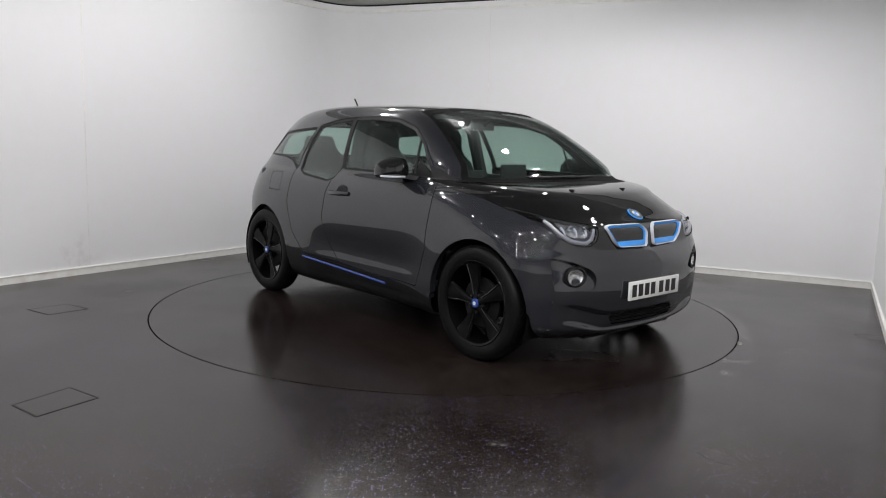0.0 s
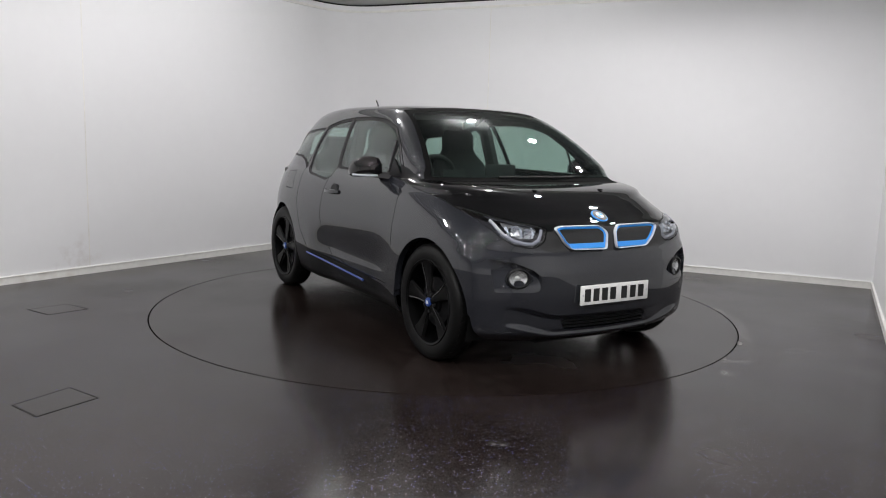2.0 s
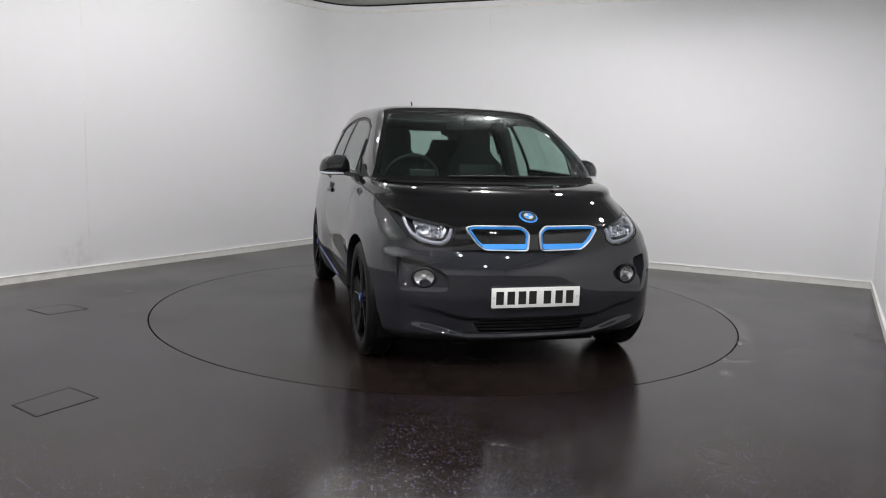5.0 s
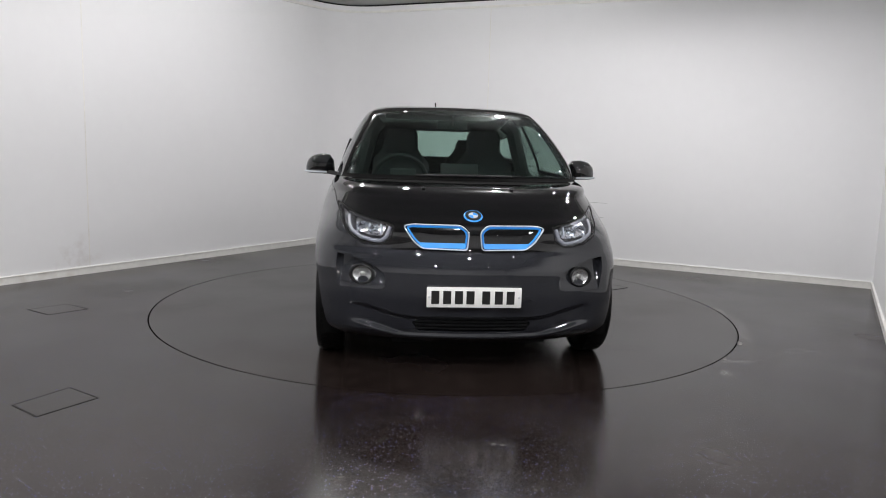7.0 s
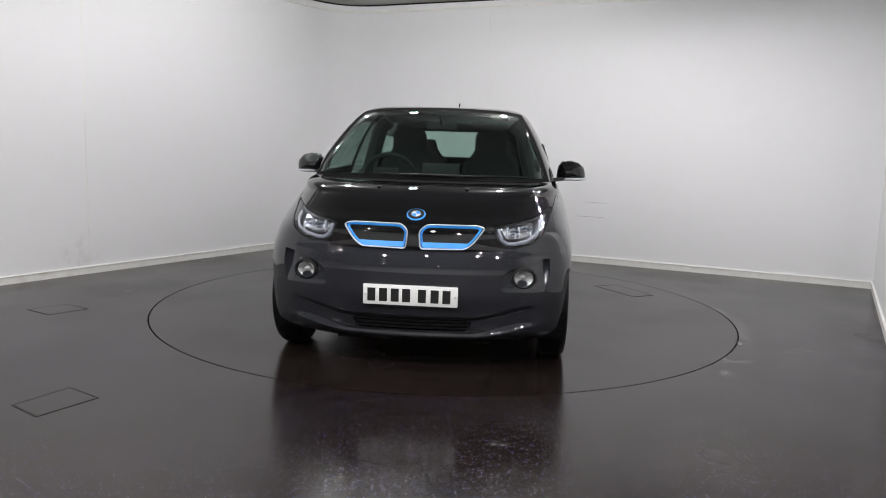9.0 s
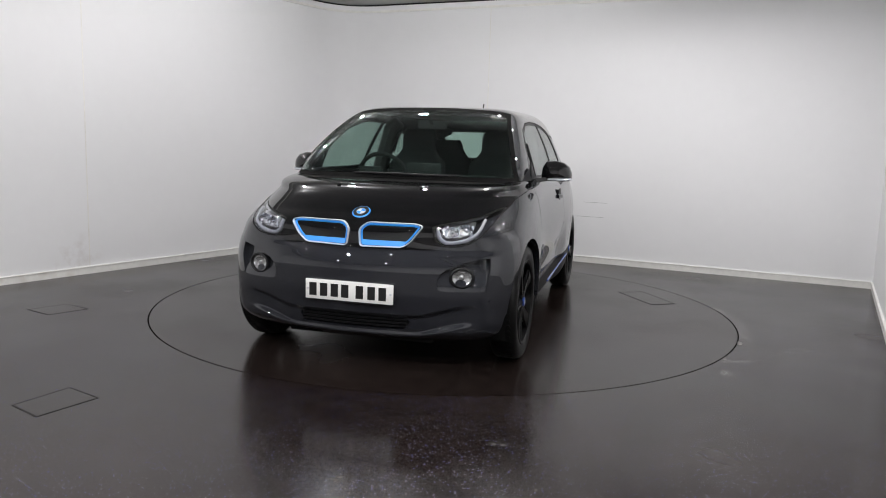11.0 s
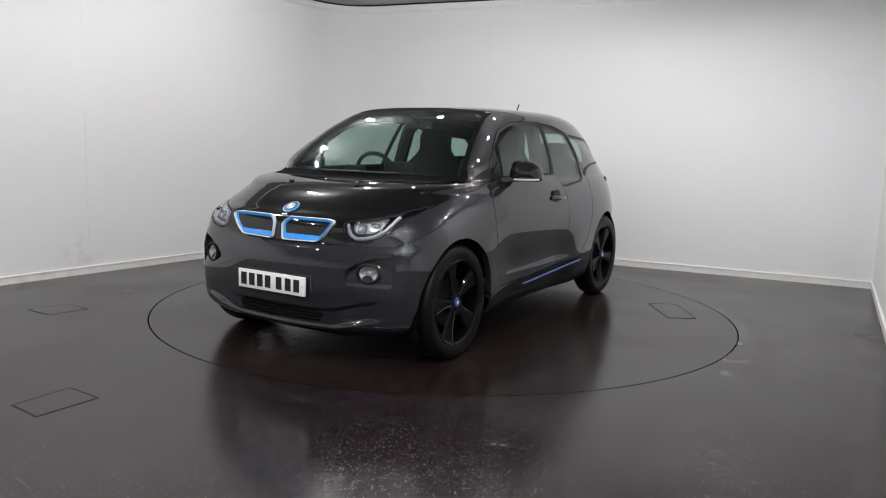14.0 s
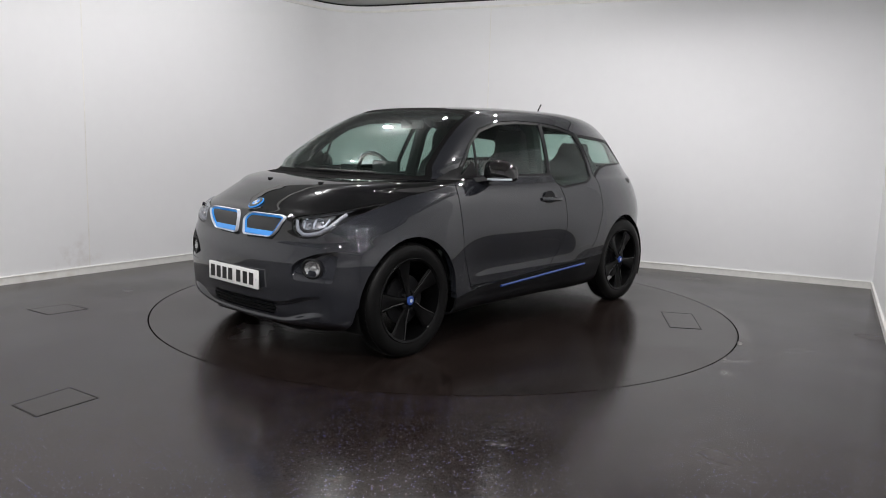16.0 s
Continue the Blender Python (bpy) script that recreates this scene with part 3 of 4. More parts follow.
class Skin:
    """The left half of the car's skin as polygons that are cut along outlines into panels."""

    def __init__(self):
        rows = [outline(z) for z in LEVELS]
        self.v = [tuple(p) for r in rows for p in r]
        n = AROUND
        self.polys = {"body": [(i * n + j, i * n + j + 1, (i + 1) * n + j + 1, (i + 1) * n + j) for i in range(len(rows) - 1) for j in range(n - 1)]}
        grid = np.array(rows)
        du, dv = np.gradient(grid, axis=1), np.gradient(grid, axis=0)
        nor = np.cross(du, dv)
        nor /= np.maximum(np.linalg.norm(nor, axis=2, keepdims=True), 1e-9)
        nor[-1] = (0, 0, 1)
        nor[:, 0, 1] = nor[:, -1, 1] = 0
        self.n = [tuple(p) for p in nor.reshape(-1, 3)]

    def cut(self, source, name, g):
        """Moves what lies where g > 0 from one panel to another."""
        v = np.array(self.v)
        val = g(v)
        val = list(np.where(np.abs(val) < 1e-7, 1e-7, val))
        cache, keep, take = {}, [], self.polys.setdefault(name, [])

        def cross(a, b):
            k = (a, b) if a < b else (b, a)
            if k not in cache:
                t = val[k[0]] / (val[k[0]] - val[k[1]])
                for store in (self.v, self.n):
                    store.append(tuple(p + t * (q - p) for p, q in zip(store[k[0]], store[k[1]])))
                cache[k] = len(self.v) - 1
            return cache[k]
        for poly in self.polys[source]:
            signs = [val[i] > 0 for i in poly]
            if all(signs):
                take.append(poly)
            elif not any(signs):
                keep.append(poly)
            else:
                for side, dest in ((True, take), (False, keep)):
                    out = []
                    for k, i in enumerate(poly):
                        j = poly[(k + 1) % len(poly)]
                        if signs[k] == side:
                            out.append(i)
                        if signs[k] != signs[(k + 1) % len(poly)]:
                            out.append(cross(i, j))
                    if len(out) > 2:
                        dest.append(tuple(out))
        self.polys[source] = keep

    def panel(self, name, mat, parent, label="", source=None, sides=(1, -1), thick=0.012, sink=0.0, shrink=None):
        """One mesh: outer skin, inner skin and the edges between, on the sides asked for."""
        V, F, L = [], [], []
        seam = {}

        def vertex(i, side, k, kind):
            p, q = self.v[i], self.n[i]
            k += sink(p) if callable(sink) else sink
            mid = abs(p[1]) < 1e-6
            if mid and (i, kind) in seam:
                return seam[(i, kind)]
            V.append((p[0] - q[0] * k, 0.0 if mid else side * max(p[1] - q[1] * k, 0), p[2] - q[2] * k))
            if mid:
                seam[(i, kind)] = len(V) - 1
            return len(V) - 1

        for side in sides:
            polys = self.polys[source or name]
            turn = 1 if side > 0 else -1
            outer, inner, edges = {}, {}, {}
            for poly in polys:
                for i in poly:
                    if i not in outer:
                        outer[i] = vertex(i, side, 0.0, 0)
                        inner[i] = vertex(i, side, thick, 1)
                order = poly[::turn]
                F.append(tuple(outer[i] for i in order))
                L += [(self.n[i][0], side * self.n[i][1], self.n[i][2]) for i in order]
                F.append(tuple(inner[i] for i in order[::-1]))
                L += [(-self.n[i][0], -side * self.n[i][1], -self.n[i][2]) for i in order[::-1]]
                for a, b in zip(poly, poly[1:] + poly[:1]):
                    if (b, a) in edges:
                        edges.pop((b, a))
                    else:
                        edges[(a, b)] = True
            for a, b in edges:
                if abs(self.v[a][1]) < 1e-6 and abs(self.v[b][1]) < 1e-6:
                    continue
                quad = (outer[a], inner[a], inner[b], outer[b])[::turn]
                p = [V[k] for k in quad]
                away = np.cross(np.subtract(p[2], p[0]), np.subtract(p[3], p[1]))
                F.append(quad)
                L += [tuple(away / max(np.linalg.norm(away), 1e-9))] * 4
        me = bpy.data.meshes.new(name)
        me.from_pydata(V, [], F)
        me.materials.append(mat)
        me.shade_smooth()
        if callable(sink):
            me.set_sharp_from_angle(angle=radians(40))
        elif len(me.loops) == len(L):
            me.normals_split_custom_set(L)
        ob = new(name, me)
        ob.parent = parent
        return tagged(ob, label) if label else ob


# ---- the car ----
HUB_X, HUB_Z, TYRE_R = 1.285, 0.347, 0.347
CAR_AT = (-0.020, -0.015)
car = tagged(new("electric_car"), "dark grey electric hatchback, gloss black bonnet, blue accents, on the turntable", "car")

skin = Skin()


def side_view(poly):
    return lambda v: flat_distance(v[:, [0, 2]], poly)


def front_view(poly, back=1.2):
    return lambda v: np.minimum(flat_distance(v[:, [1, 2]], poly), (v[:, 0] - back) * 3)


def both(*gs):
    return lambda v: np.minimum.reduce([g(v) for g in gs])


def either(*gs):
    return lambda v: np.maximum.reduce([g(v) for g in gs])


def grown(g, d):
    return lambda v: g(v) + d


def line_x(p, q):
    """Positive above the line from p to q, in side view."""
    (x0, z0), (x1, z1) = p, q
    n = math.hypot(x1 - x0, z1 - z0)
    return lambda v: ((x1 - x0) * (v[:, 2] - z0) - (z1 - z0) * (v[:, 0] - x0)) / n * (1 if x1 > x0 else -1)


FRONT_WINDOW = [(0.775, 1.083), (0.60, 1.275), (0.45, 1.372), (0.25, 1.425), (0.0, 1.443), (-0.272, 1.440), (-0.205, 1.09)]
REAR_WINDOW = [(-0.315, 1.438), (-0.52, 1.418), (-0.71, 1.375), (-0.765, 1.25), (-0.785, 1.058), (-0.70, 1.025), (-0.36, 0.995), (-0.285, 1.02), (-0.245, 1.10)]
QUARTER_WINDOW = [(-0.775, 1.366), (-1.02, 1.350), (-1.33, 1.325), (-1.53, 1.165), (-1.10, 1.150), (-0.97, 1.125), (-0.86, 1.06), (-0.815, 1.25)]
DOOR = [(0.855, 1.06), (0.86, 0.90), (0.835, 0.62), (0.72, 0.36), (-0.17, 0.375), (-0.30, 0.50), (-0.365, 0.70), (-0.345, 0.90), (-0.30, 1.0),
        (-0.225, 1.09), (-0.29, 1.458), (0.0, 1.461), (0.26, 1.442), (0.47, 1.388), (0.62, 1.285)]
REAR_DOOR = [(-0.30, 1.0), (-0.345, 0.90), (-0.365, 0.70), (-0.30, 0.50), (-0.17, 0.375), (-0.62, 0.40), (-0.80, 0.56), (-0.89, 0.80), (-0.87, 1.02),
             (-0.79, 1.25), (-0.735, 1.392), (-0.52, 1.437), (-0.29, 1.458), (-0.225, 1.09)]
CHARGE_FLAP = [(-1.05, 1.02), (-1.03, 0.87), (-1.22, 0.87), (-1.24, 1.01)]
HEADLIGHT = [(0.765, 0.930), (0.66, 0.884), (0.56, 0.862), (0.489, 0.850), (0.447, 0.835), (0.462, 0.765), (0.505, 0.735), (0.56, 0.733), (0.64, 0.750), (0.70, 0.79), (0.735, 0.85)]
NOSE_PANEL = [(-0.1, 0.855), (0.40, 0.850), (0.52, 0.838), (0.50, 0.735), (0.44, 0.705), (-0.1, 0.70)]
FOG_RECESS = [(0.757, 0.674), (0.64, 0.651), (0.535, 0.608), (0.498, 0.578), (0.485, 0.545), (0.492, 0.495), (0.52, 0.484), (0.676, 0.482), (0.741, 0.487), (0.762, 0.60)]
LOWER_GRILLE = [(-0.1, 0.328), (0.30, 0.320), (0.338, 0.302), (0.30, 0.252), (-0.1, 0.250)]


def arch(v):
    d = -1e9
    for hx, r in ((HUB_X, 0.388), (-HUB_X, 0.385)):
        dx, dz = v[:, 0] - hx, v[:, 2] - HUB_Z
        low = np.minimum(0.40 - np.abs(dx) - 0.10 * np.maximum(dz, -0.1), -dz)
        d = np.maximum(d, np.maximum(r - np.hypot(dx, dz), np.minimum(low, 0.5)))
    return np.minimum(d, (v[:, 1] - 0.45) * 2)


def windscreen(v):
    """Between the pillars, ahead of the roof and behind the bonnet."""
    z = v[:, 2]
    half = np.interp(z, [1.06, 1.20, 1.35, 1.50, 1.56], [0.745, 0.697, 0.630, 0.552, 0.500])
    return np.minimum.reduce([half - v[:, 1], z - 1.084, 1.522 - 0.03 * (v[:, 1] / 0.5) ** 2 - z, (v[:, 0] - 0.1) * 2])


def bonnet(v):
    """The black bonnet, and the black band that runs on under the side windows."""
    x, y, z = v.T
    edge = np.interp(x, [0.70, 0.86, 1.02, 1.24, 1.46, 1.60, 1.72, 1.86], [1.062, 1.045, 1.010, 0.972, 0.912, 0.872, 0.846, 0.838])
    return np.minimum.reduce([z - edge, 1.062 - z, (x - 0.66) * 2])


def roof(v):
    x, y, z = v.T
    half = np.interp(x, [-1.7, -1.2, -0.5, 0.2, 0.5], [0.50, 0.535, 0.56, 0.545, 0.52])
    return np.minimum.reduce([half - y, z - 1.40, (0.75 - x)])


def tailgate(v):
    x, y, z = v.T
    return np.minimum.reduce([-1.52 - x, 0.66 - y, z - 0.55])


windows = either(side_view(FRONT_WINDOW), side_view(REAR_WINDOW), side_view(QUARTER_WINDOW))
beside = lambda v: (v[:, 1] - 0.40)
skin.cut("body", "hole", arch)
skin.cut("body", "windscreen", windscreen)
skin.cut("body", "windscreen_rim", grown(windscreen, 0.022))
skin.cut("body", "front_window", both(side_view(FRONT_WINDOW), beside))
skin.cut("body", "rear_window", both(side_view(REAR_WINDOW), beside))
skin.cut("body", "quarter_window", both(side_view(QUARTER_WINDOW), beside))
A_FOOT = [(0.775, 1.083), (0.715, 1.150), (0.85, 1.120), (0.99, 1.064), (0.80, 1.060)]
B_PILLAR = [(-0.255, 1.440), (-0.330, 1.438), (-0.255, 1.10), (-0.195, 1.095)]
skin.cut("body", "window_seal", both(either(grown(windows, 0.016), side_view(B_PILLAR), side_view(A_FOOT)), beside))
skin.cut("body", "headlight", front_view(HEADLIGHT))
skin.cut("body", "seam", grown(front_view(HEADLIGHT), 0.006))
skin.cut("body", "nose_panel", front_view(NOSE_PANEL, 1.6))
skin.cut("body", "bonnet", bonnet)
skin.cut("body", "seam", grown(bonnet, 0.004))
skin.cut("bonnet", "cowl", lambda v: np.minimum.reduce([v[:, 2] - 1.047 - 0.004 * (v[:, 1] / 0.6) ** 2, (v[:, 0] - 1.0) * 2, 0.70 - v[:, 1]]))
skin.cut("body", "roof", roof)
skin.cut("body", "rear_glass", both(tailgate, lambda v: np.minimum.reduce([v[:, 2] - 1.14, 1.405 - v[:, 2], 0.46 - v[:, 1]])))
skin.cut("body", "tailgate", tailgate)
skin.cut("body", "fog_recess", front_view(FOG_RECESS, 1.5))
skin.cut("body", "lower_grille", front_view(LOWER_GRILLE, 1.6))
on_side = lambda v: np.minimum(v[:, 1] - 0.35, (0.95 - v[:, 0]) * 2)
door_g, rear_g = both(side_view(DOOR), on_side), both(side_view(REAR_DOOR), on_side)
skin.cut("body", "front_door", grown(door_g, -0.003))
skin.cut("body", "rear_door", grown(rear_g, -0.003))
skin.cut("body", "seam", either(grown(door_g, 0.003), grown(rear_g, 0.003)))
flap_g = both(side_view(CHARGE_FLAP), beside)
skin.cut("body", "charge_flap", grown(flap_g, -0.002))
skin.cut("body", "flap_gap", grown(flap_g, 0.002))
skin.cut("body", "sill", lambda v: np.minimum.reduce([np.interp(v[:, 0], [-0.95, -0.6, 0.4, 0.75, 0.93], [0.44, 0.42, 0.36, 0.33, 0.30]) - v[:, 2], 0.93 - v[:, 0], v[:, 0] + 0.93, v[:, 1] - 0.4]))
for panel_name, low in (("front_door", None), ("rear_door", None)):
    skin.cut(panel_name, "sill", lambda v: np.minimum(np.interp(v[:, 0], [-0.95, -0.6, 0.4, 0.75, 0.93], [0.44, 0.42, 0.36, 0.33, 0.30]) - v[:, 2], 0.93 - v[:, 0]))
skin.cut("body", "rear_bumper", lambda v: np.minimum(-1.55 - v[:, 0], 0.42 - v[:, 2]))

for filler in ("charge_flap", "flap_gap"):
    skin.polys["left_" + filler] = list(skin.polys[filler])
skin.polys["left_filler"] = skin.polys.pop("left_charge_flap") + skin.polys.pop("left_flap_gap")
skin.panel("quarter_panel", PAINT, car, "dark grey rear quarter skin", source="left_filler", sides=(1,))
shell = skin.panel("body_shell", PAINT, car, "dark metallic grey painted body", source="body", thick=0.042)
skin.panel("panel_gap", DARK, car, "dark shut line between panels", source="seam", sink=0.006, thick=0.004)
skin.panel("bonnet", BLACK, car, "gloss black bonnet")
skin.panel("cowl", LINER, car, "black cowl below the windscreen", sink=0.004)
skin.panel("nose_panel", BLACK, car, "gloss black panel round the grilles")
skin.panel("roof", BLACK, car, "gloss black roof")
skin.panel("tailgate", BLACK, car, "gloss black tailgate")
skin.panel("rear_glass", SHIELD, car, "tinted rear screen", thick=0.004)
skin.panel("windscreen", SHIELD, car, "tinted windscreen", thick=0.004)
skin.panel("windscreen_surround", LINER, car, "black windscreen edge", source="windscreen_rim", sink=0.002)
skin.panel("rear_bumper", SATIN, car, "black rear bumper foot")
skin.panel("lower_grille", DARK, car, "black lower air intake", sink=0.020, thick=0.006)
for side in (1, -1):
    one = (side,)
    skin.panel("fog_recess", PAINT, car, "dark recess round a fog lamp", sides=one, sink=lambda p: 0.003 + 0.036 * float(ease((p[2] - 0.485) / 0.13)), thick=0.008)
    skin.panel("headlight_bowl", LAMP_GREY, car, "grey headlight bowl", source="headlight", sides=one, sink=0.05, thick=0.006)
    door = skin.panel("front_door", PAINT, car, "dark grey front door", sides=one, thick=0.02)
    rear = skin.panel("rear_door", PAINT, car, "dark grey rear-hinged back door", sides=one, thick=0.02)
    if side < 0:
        flap = skin.panel("charge_flap", PAINT, car, "square charging flap", sides=one)
        skin.panel("flap_gap", DARK, flap, "", sides=one, sink=0.005, thick=0.003)
    skin.panel("window_seal", SATIN, car, "black rubber window seal", sides=one, sink=0.003)
    skin.panel("window", SIDE_GLASS, door, "tinted front side window", source="front_window", sides=one, thick=0.004, sink=0.006)
    skin.panel("window", SIDE_GLASS, rear, "tinted back side window", source="rear_window", sides=one, thick=0.004, sink=0.006)
    skin.panel("quarter_window", SIDE_GLASS, car, "tinted quarter window", sides=one, thick=0.004, sink=0.006)
    skin.panel("sill", SATIN, car, "black sill panel", sides=one, sink=0.002)
    # divider in the front window and the mirror's foot
    part("window_bar", tube([(0.600, side * 0.797, 1.085), (0.585, side * 0.763, 1.19), (0.570, side * 0.724, 1.30)], (0.010, 0.008)), SATIN, door)
    # blue stripe on the sill
    stripe = []
    for x, z in ((-0.63, 0.384), (-0.3, 0.370), (0.1, 0.350), (0.42, 0.334)):
        stripe.append((x, side * (WIDTH(z) + 0.004), z))
    part("sill_stripe", tube(stripe, (0.007, 0.0085), seg=6), DEEP_BLUE, car, "blue accent strip along the sill")
    # door handle in its dark cup
    grip = [(-0.04, side * 0.878, 0.907), (-0.10, side * 0.895, 0.908), (-0.20, side * 0.897, 0.905), (-0.29, side * 0.880, 0.902)]
    handle = part("door_handle", tube(grip, (0.012, 0.016)), PAINT, door, "body-coloured pull handle")
    cup = lathe([(0.0, -0.001), (0.055, -0.001), (0.064, 0.001), (0.0, 0.002)], 28, "Y")
    part("handle_cup", moved(cup, pose(-0.13, side * (WIDTH(0.905) - 0.001), 0.905) @ Matrix.Diagonal((1.15, 4, 1, 1))), SATIN, door, "dark cup behind the handle")


def front_x(y, z, off=0.0):
    """Where the nose stands at that width and height."""
    w, xm = WIDTH(z), MIDDLE(z)
    x = (NOSE(z) - xm) * max(1 - (abs(y) / w) ** FRONT_Q(z), 0) ** (1 / FRONT_P(z))
    return xm + x - DROOP(z) * (y / w) ** 2 * min(max(x / 0.5, 0), 1) ** 2 + off


def ring_frame(name, pts, width, depth, mat, parent, label, off):
    """A closed bezel that follows the nose: outline in (y, z)."""
    flat = [Vector((0, y, z)) for y, z in pts]
    flat = rounded(flat, 0.024, 5)
    mid = sum(flat, Vector()) / len(flat)
    bm = bmesh.new()
    loops = []
    for shrink, o in ((0.0, off), (0.0, off + depth), (0.35, off + depth + 0.004), (1.0, off + depth - 0.004), (1.0, off)):
        ring = []
        for k, p in enumerate(flat):
            d = (flat[(k + 1) % len(flat)] - flat[k - 1]).normalized()
            n = Vector((0, -d.z, d.y))
            if n.dot(mid - p) < 0:
                n = -n
            q = p + n * width * shrink
            ring.append(bm.verts.new((front_x(q.y, q.z, o), q.y, q.z)))
        loops.append(ring)
    n = len(flat)
    for a, b in zip(loops, loops[1:]):
        for k in range(n):
            bm.faces.new((a[k], a[(k + 1) % n], b[(k + 1) % n], b[k]))
    bmesh.ops.recalc_face_normals(bm, faces=bm.faces)
    return part(name, bm, mat, parent, label, 50)


def patch(pts, off, radius=0.03):
    """A closed face that follows the nose."""
    flat = rounded([Vector((0, y, z)) for y, z in pts], radius, 5)
    mid = sum(flat, Vector()) / len(flat)
    bm = bmesh.new()
    rings = []
    for k in (1.0, 0.66, 0.33):
        rings.append([bm.verts.new((front_x(mid.y + (p.y - mid.y) * k, mid.z + (p.z - mid.z) * k, off), mid.y + (p.y - mid.y) * k, mid.z + (p.z - mid.z) * k)) for p in flat])
    c = bm.verts.new((front_x(mid.y, mid.z, off), mid.y, mid.z))
    n = len(flat)
    for a, b in zip(rings, rings[1:]):
        for k in range(n):
            bm.faces.new((a[k], a[(k + 1) % n], b[(k + 1) % n], b[k]))
    for k in range(n):
        bm.faces.new((rings[-1][k], rings[-1][(k + 1) % n], c))
    bmesh.ops.recalc_face_normals(bm, faces=bm.faces)
    if sum(f.normal.x for f in bm.faces) < 0:
        bmesh.ops.reverse_faces(bm, faces=bm.faces)
    return bm


def build_face():
    for s in (1, -1):
        kid = [(s * 0.028, 0.812), (s * 0.070, 0.848), (s * 0.350, 0.850), (s * 0.398, 0.838), (s * 0.338, 0.752), (s * 0.290, 0.715), (s * 0.038, 0.710)]
        grille = ring_frame("grille", kid, 0.007, 0.018, SILVER, car, "satin silver kidney-shaped grille surround", 0.0)
        inner = [(s * 0.037, 0.809), (s * 0.074, 0.840), (s * 0.347, 0.842), (s * 0.382, 0.833), (s * 0.328, 0.757), (s * 0.286, 0.724), (s * 0.047, 0.719)]
        ring_frame("inner_bezel", inner, 0.011, 0.009, BLUE, grille, "bright blue inner bezel", 0.0)
        part("lower_lip", slab([(front_x(y, 0.722, 0.002), y, 0.722) for y in np.linspace(s * 0.052, s * 0.286, 6)] +
                               [(front_x(y, 0.75, -0.004), y, 0.750) for y in np.linspace(s * 0.316, s * 0.052, 6)], (0.012, 0, 0)), BLUE, grille, "bright blue lower lip")
        part("insert", patch(inner, 0.004), BLACK, grille, "closed gloss black insert")
        # headlight: bowl, projector, reflectors, light guide, clear cover
        lamp = skin.panel("headlight", LENS, car, "headlight with clear cover and U-shaped light guide", sides=(s,), thick=0.003, sink=0.002)
        guide = [(0.694, 0.868), (0.690, 0.83), (0.676, 0.800), (0.625, 0.766), (0.56, 0.750), (0.518, 0.749), (0.486, 0.770), (0.466, 0.826)]
        path = []
        for (y0, z0), (y1, z1) in zip(guide, guide[1:]):
            path += [(y0 + (y1 - y0) * t, z0 + (z1 - z0) * t) for t in (0, 0.25, 0.5, 0.75)]
        path.append(guide[-1])
        part("light_guide", tube([(front_x(y, z, -0.016), s * y, z) for y, z in path], (0.009, 0.011), seg=10), LENS_GREY, lamp, "pale grey U-shaped light guide")
        facets = [(s * 0.655, 0.862), (s * 0.650, 0.815), (s * 0.60, 0.780), (s * 0.508, 0.774), (s * 0.482, 0.826), (s * 0.51, 0.845)]
        part("reflector_bowl", patch(facets, -0.036, 0.015), LAMP_CHROME, lamp, "bright faceted reflector")
        for y, z, r in ((0.545, 0.808, 0.030), (0.612, 0.820, 0.032)):
            bowl = lathe([(r, 0.0), (r * 1.06, 0.004), (r * 0.8, -0.010), (r * 0.35, -0.020), (0.0, -0.022)], 24, "X")
            part("reflector", moved(bowl, pose(front_x(y, z, -0.020), s * y, z, 0, 0, s * 14) @ Matrix.Diagonal((1, 1.25, 0.95, 1))), CHROME, lamp, "bright reflector")
            glass_ball = lathe([(r * 0.5, 0.0), (r * 0.45, 0.006), (r * 0.28, 0.011), (0.0, 0.013)], 20, "X")
            part("projector", moved(glass_ball, pose(front_x(y, z, -0.036), s * y, z)), CHROME, lamp)
        for y in (0.515, 0.578, 0.645):
            part("reflector_rib", tube([(front_x(y, z, -0.026), s * y, z) for z in (0.785, 0.81, 0.838)], (0.006, 0.006), seg=6), SILVER, lamp)
        part("brow", slab([(front_x(y, z, -0.028), s * y, z) for y, z in ((0.70, 0.890), (0.60, 0.864), (0.50, 0.845), (0.50, 0.837), (0.60, 0.855), (0.69, 0.877))], (0.014, 0, 0)), LAMP_GREY, lamp)
        # fog lamp
        fx, fy, fz = front_x(0.615, 0.563, -0.016), s * 0.615, 0.563
        turn = pose(fx, fy, fz, 0, 0, s * 16) @ Matrix.Diagonal((1.1, 1.14, 0.94, 1))
        fog = part("fog_lamp", moved(lathe([(0.060, -0.01), (0.063, 0.010), (0.055, 0.014), (0.050, 0.006), (0.048, -0.004)], 36, "X"), turn), SATIN, car, "round fog lamp in a dark surround")
        part("bowl", moved(lathe([(0.047, 0.004), (0.041, 0.0), (0.022, -0.005), (0.0, -0.006)], 32, "X"), turn), LAMP_CHROME, fog, "bright reflector bowl")
        part("bulb_cap", moved(lathe([(0.013, -0.006), (0.013, 0.001), (0.008, 0.004), (0.0, 0.005)], 20, "X"), turn), FOG_GREY, fog)
        part("cover", moved(lathe([(0.049, 0.004), (0.035, 0.009), (0.0, 0.011)], 32, "X"), turn), LENS, fog)
        # washer jets on the bonnet
        part("washer_jet", box(1.468, 1.498, s * 0.264 - 0.012, s * 0.264 + 0.012, 1.018, 1.030, 0.004), SATIN, car)
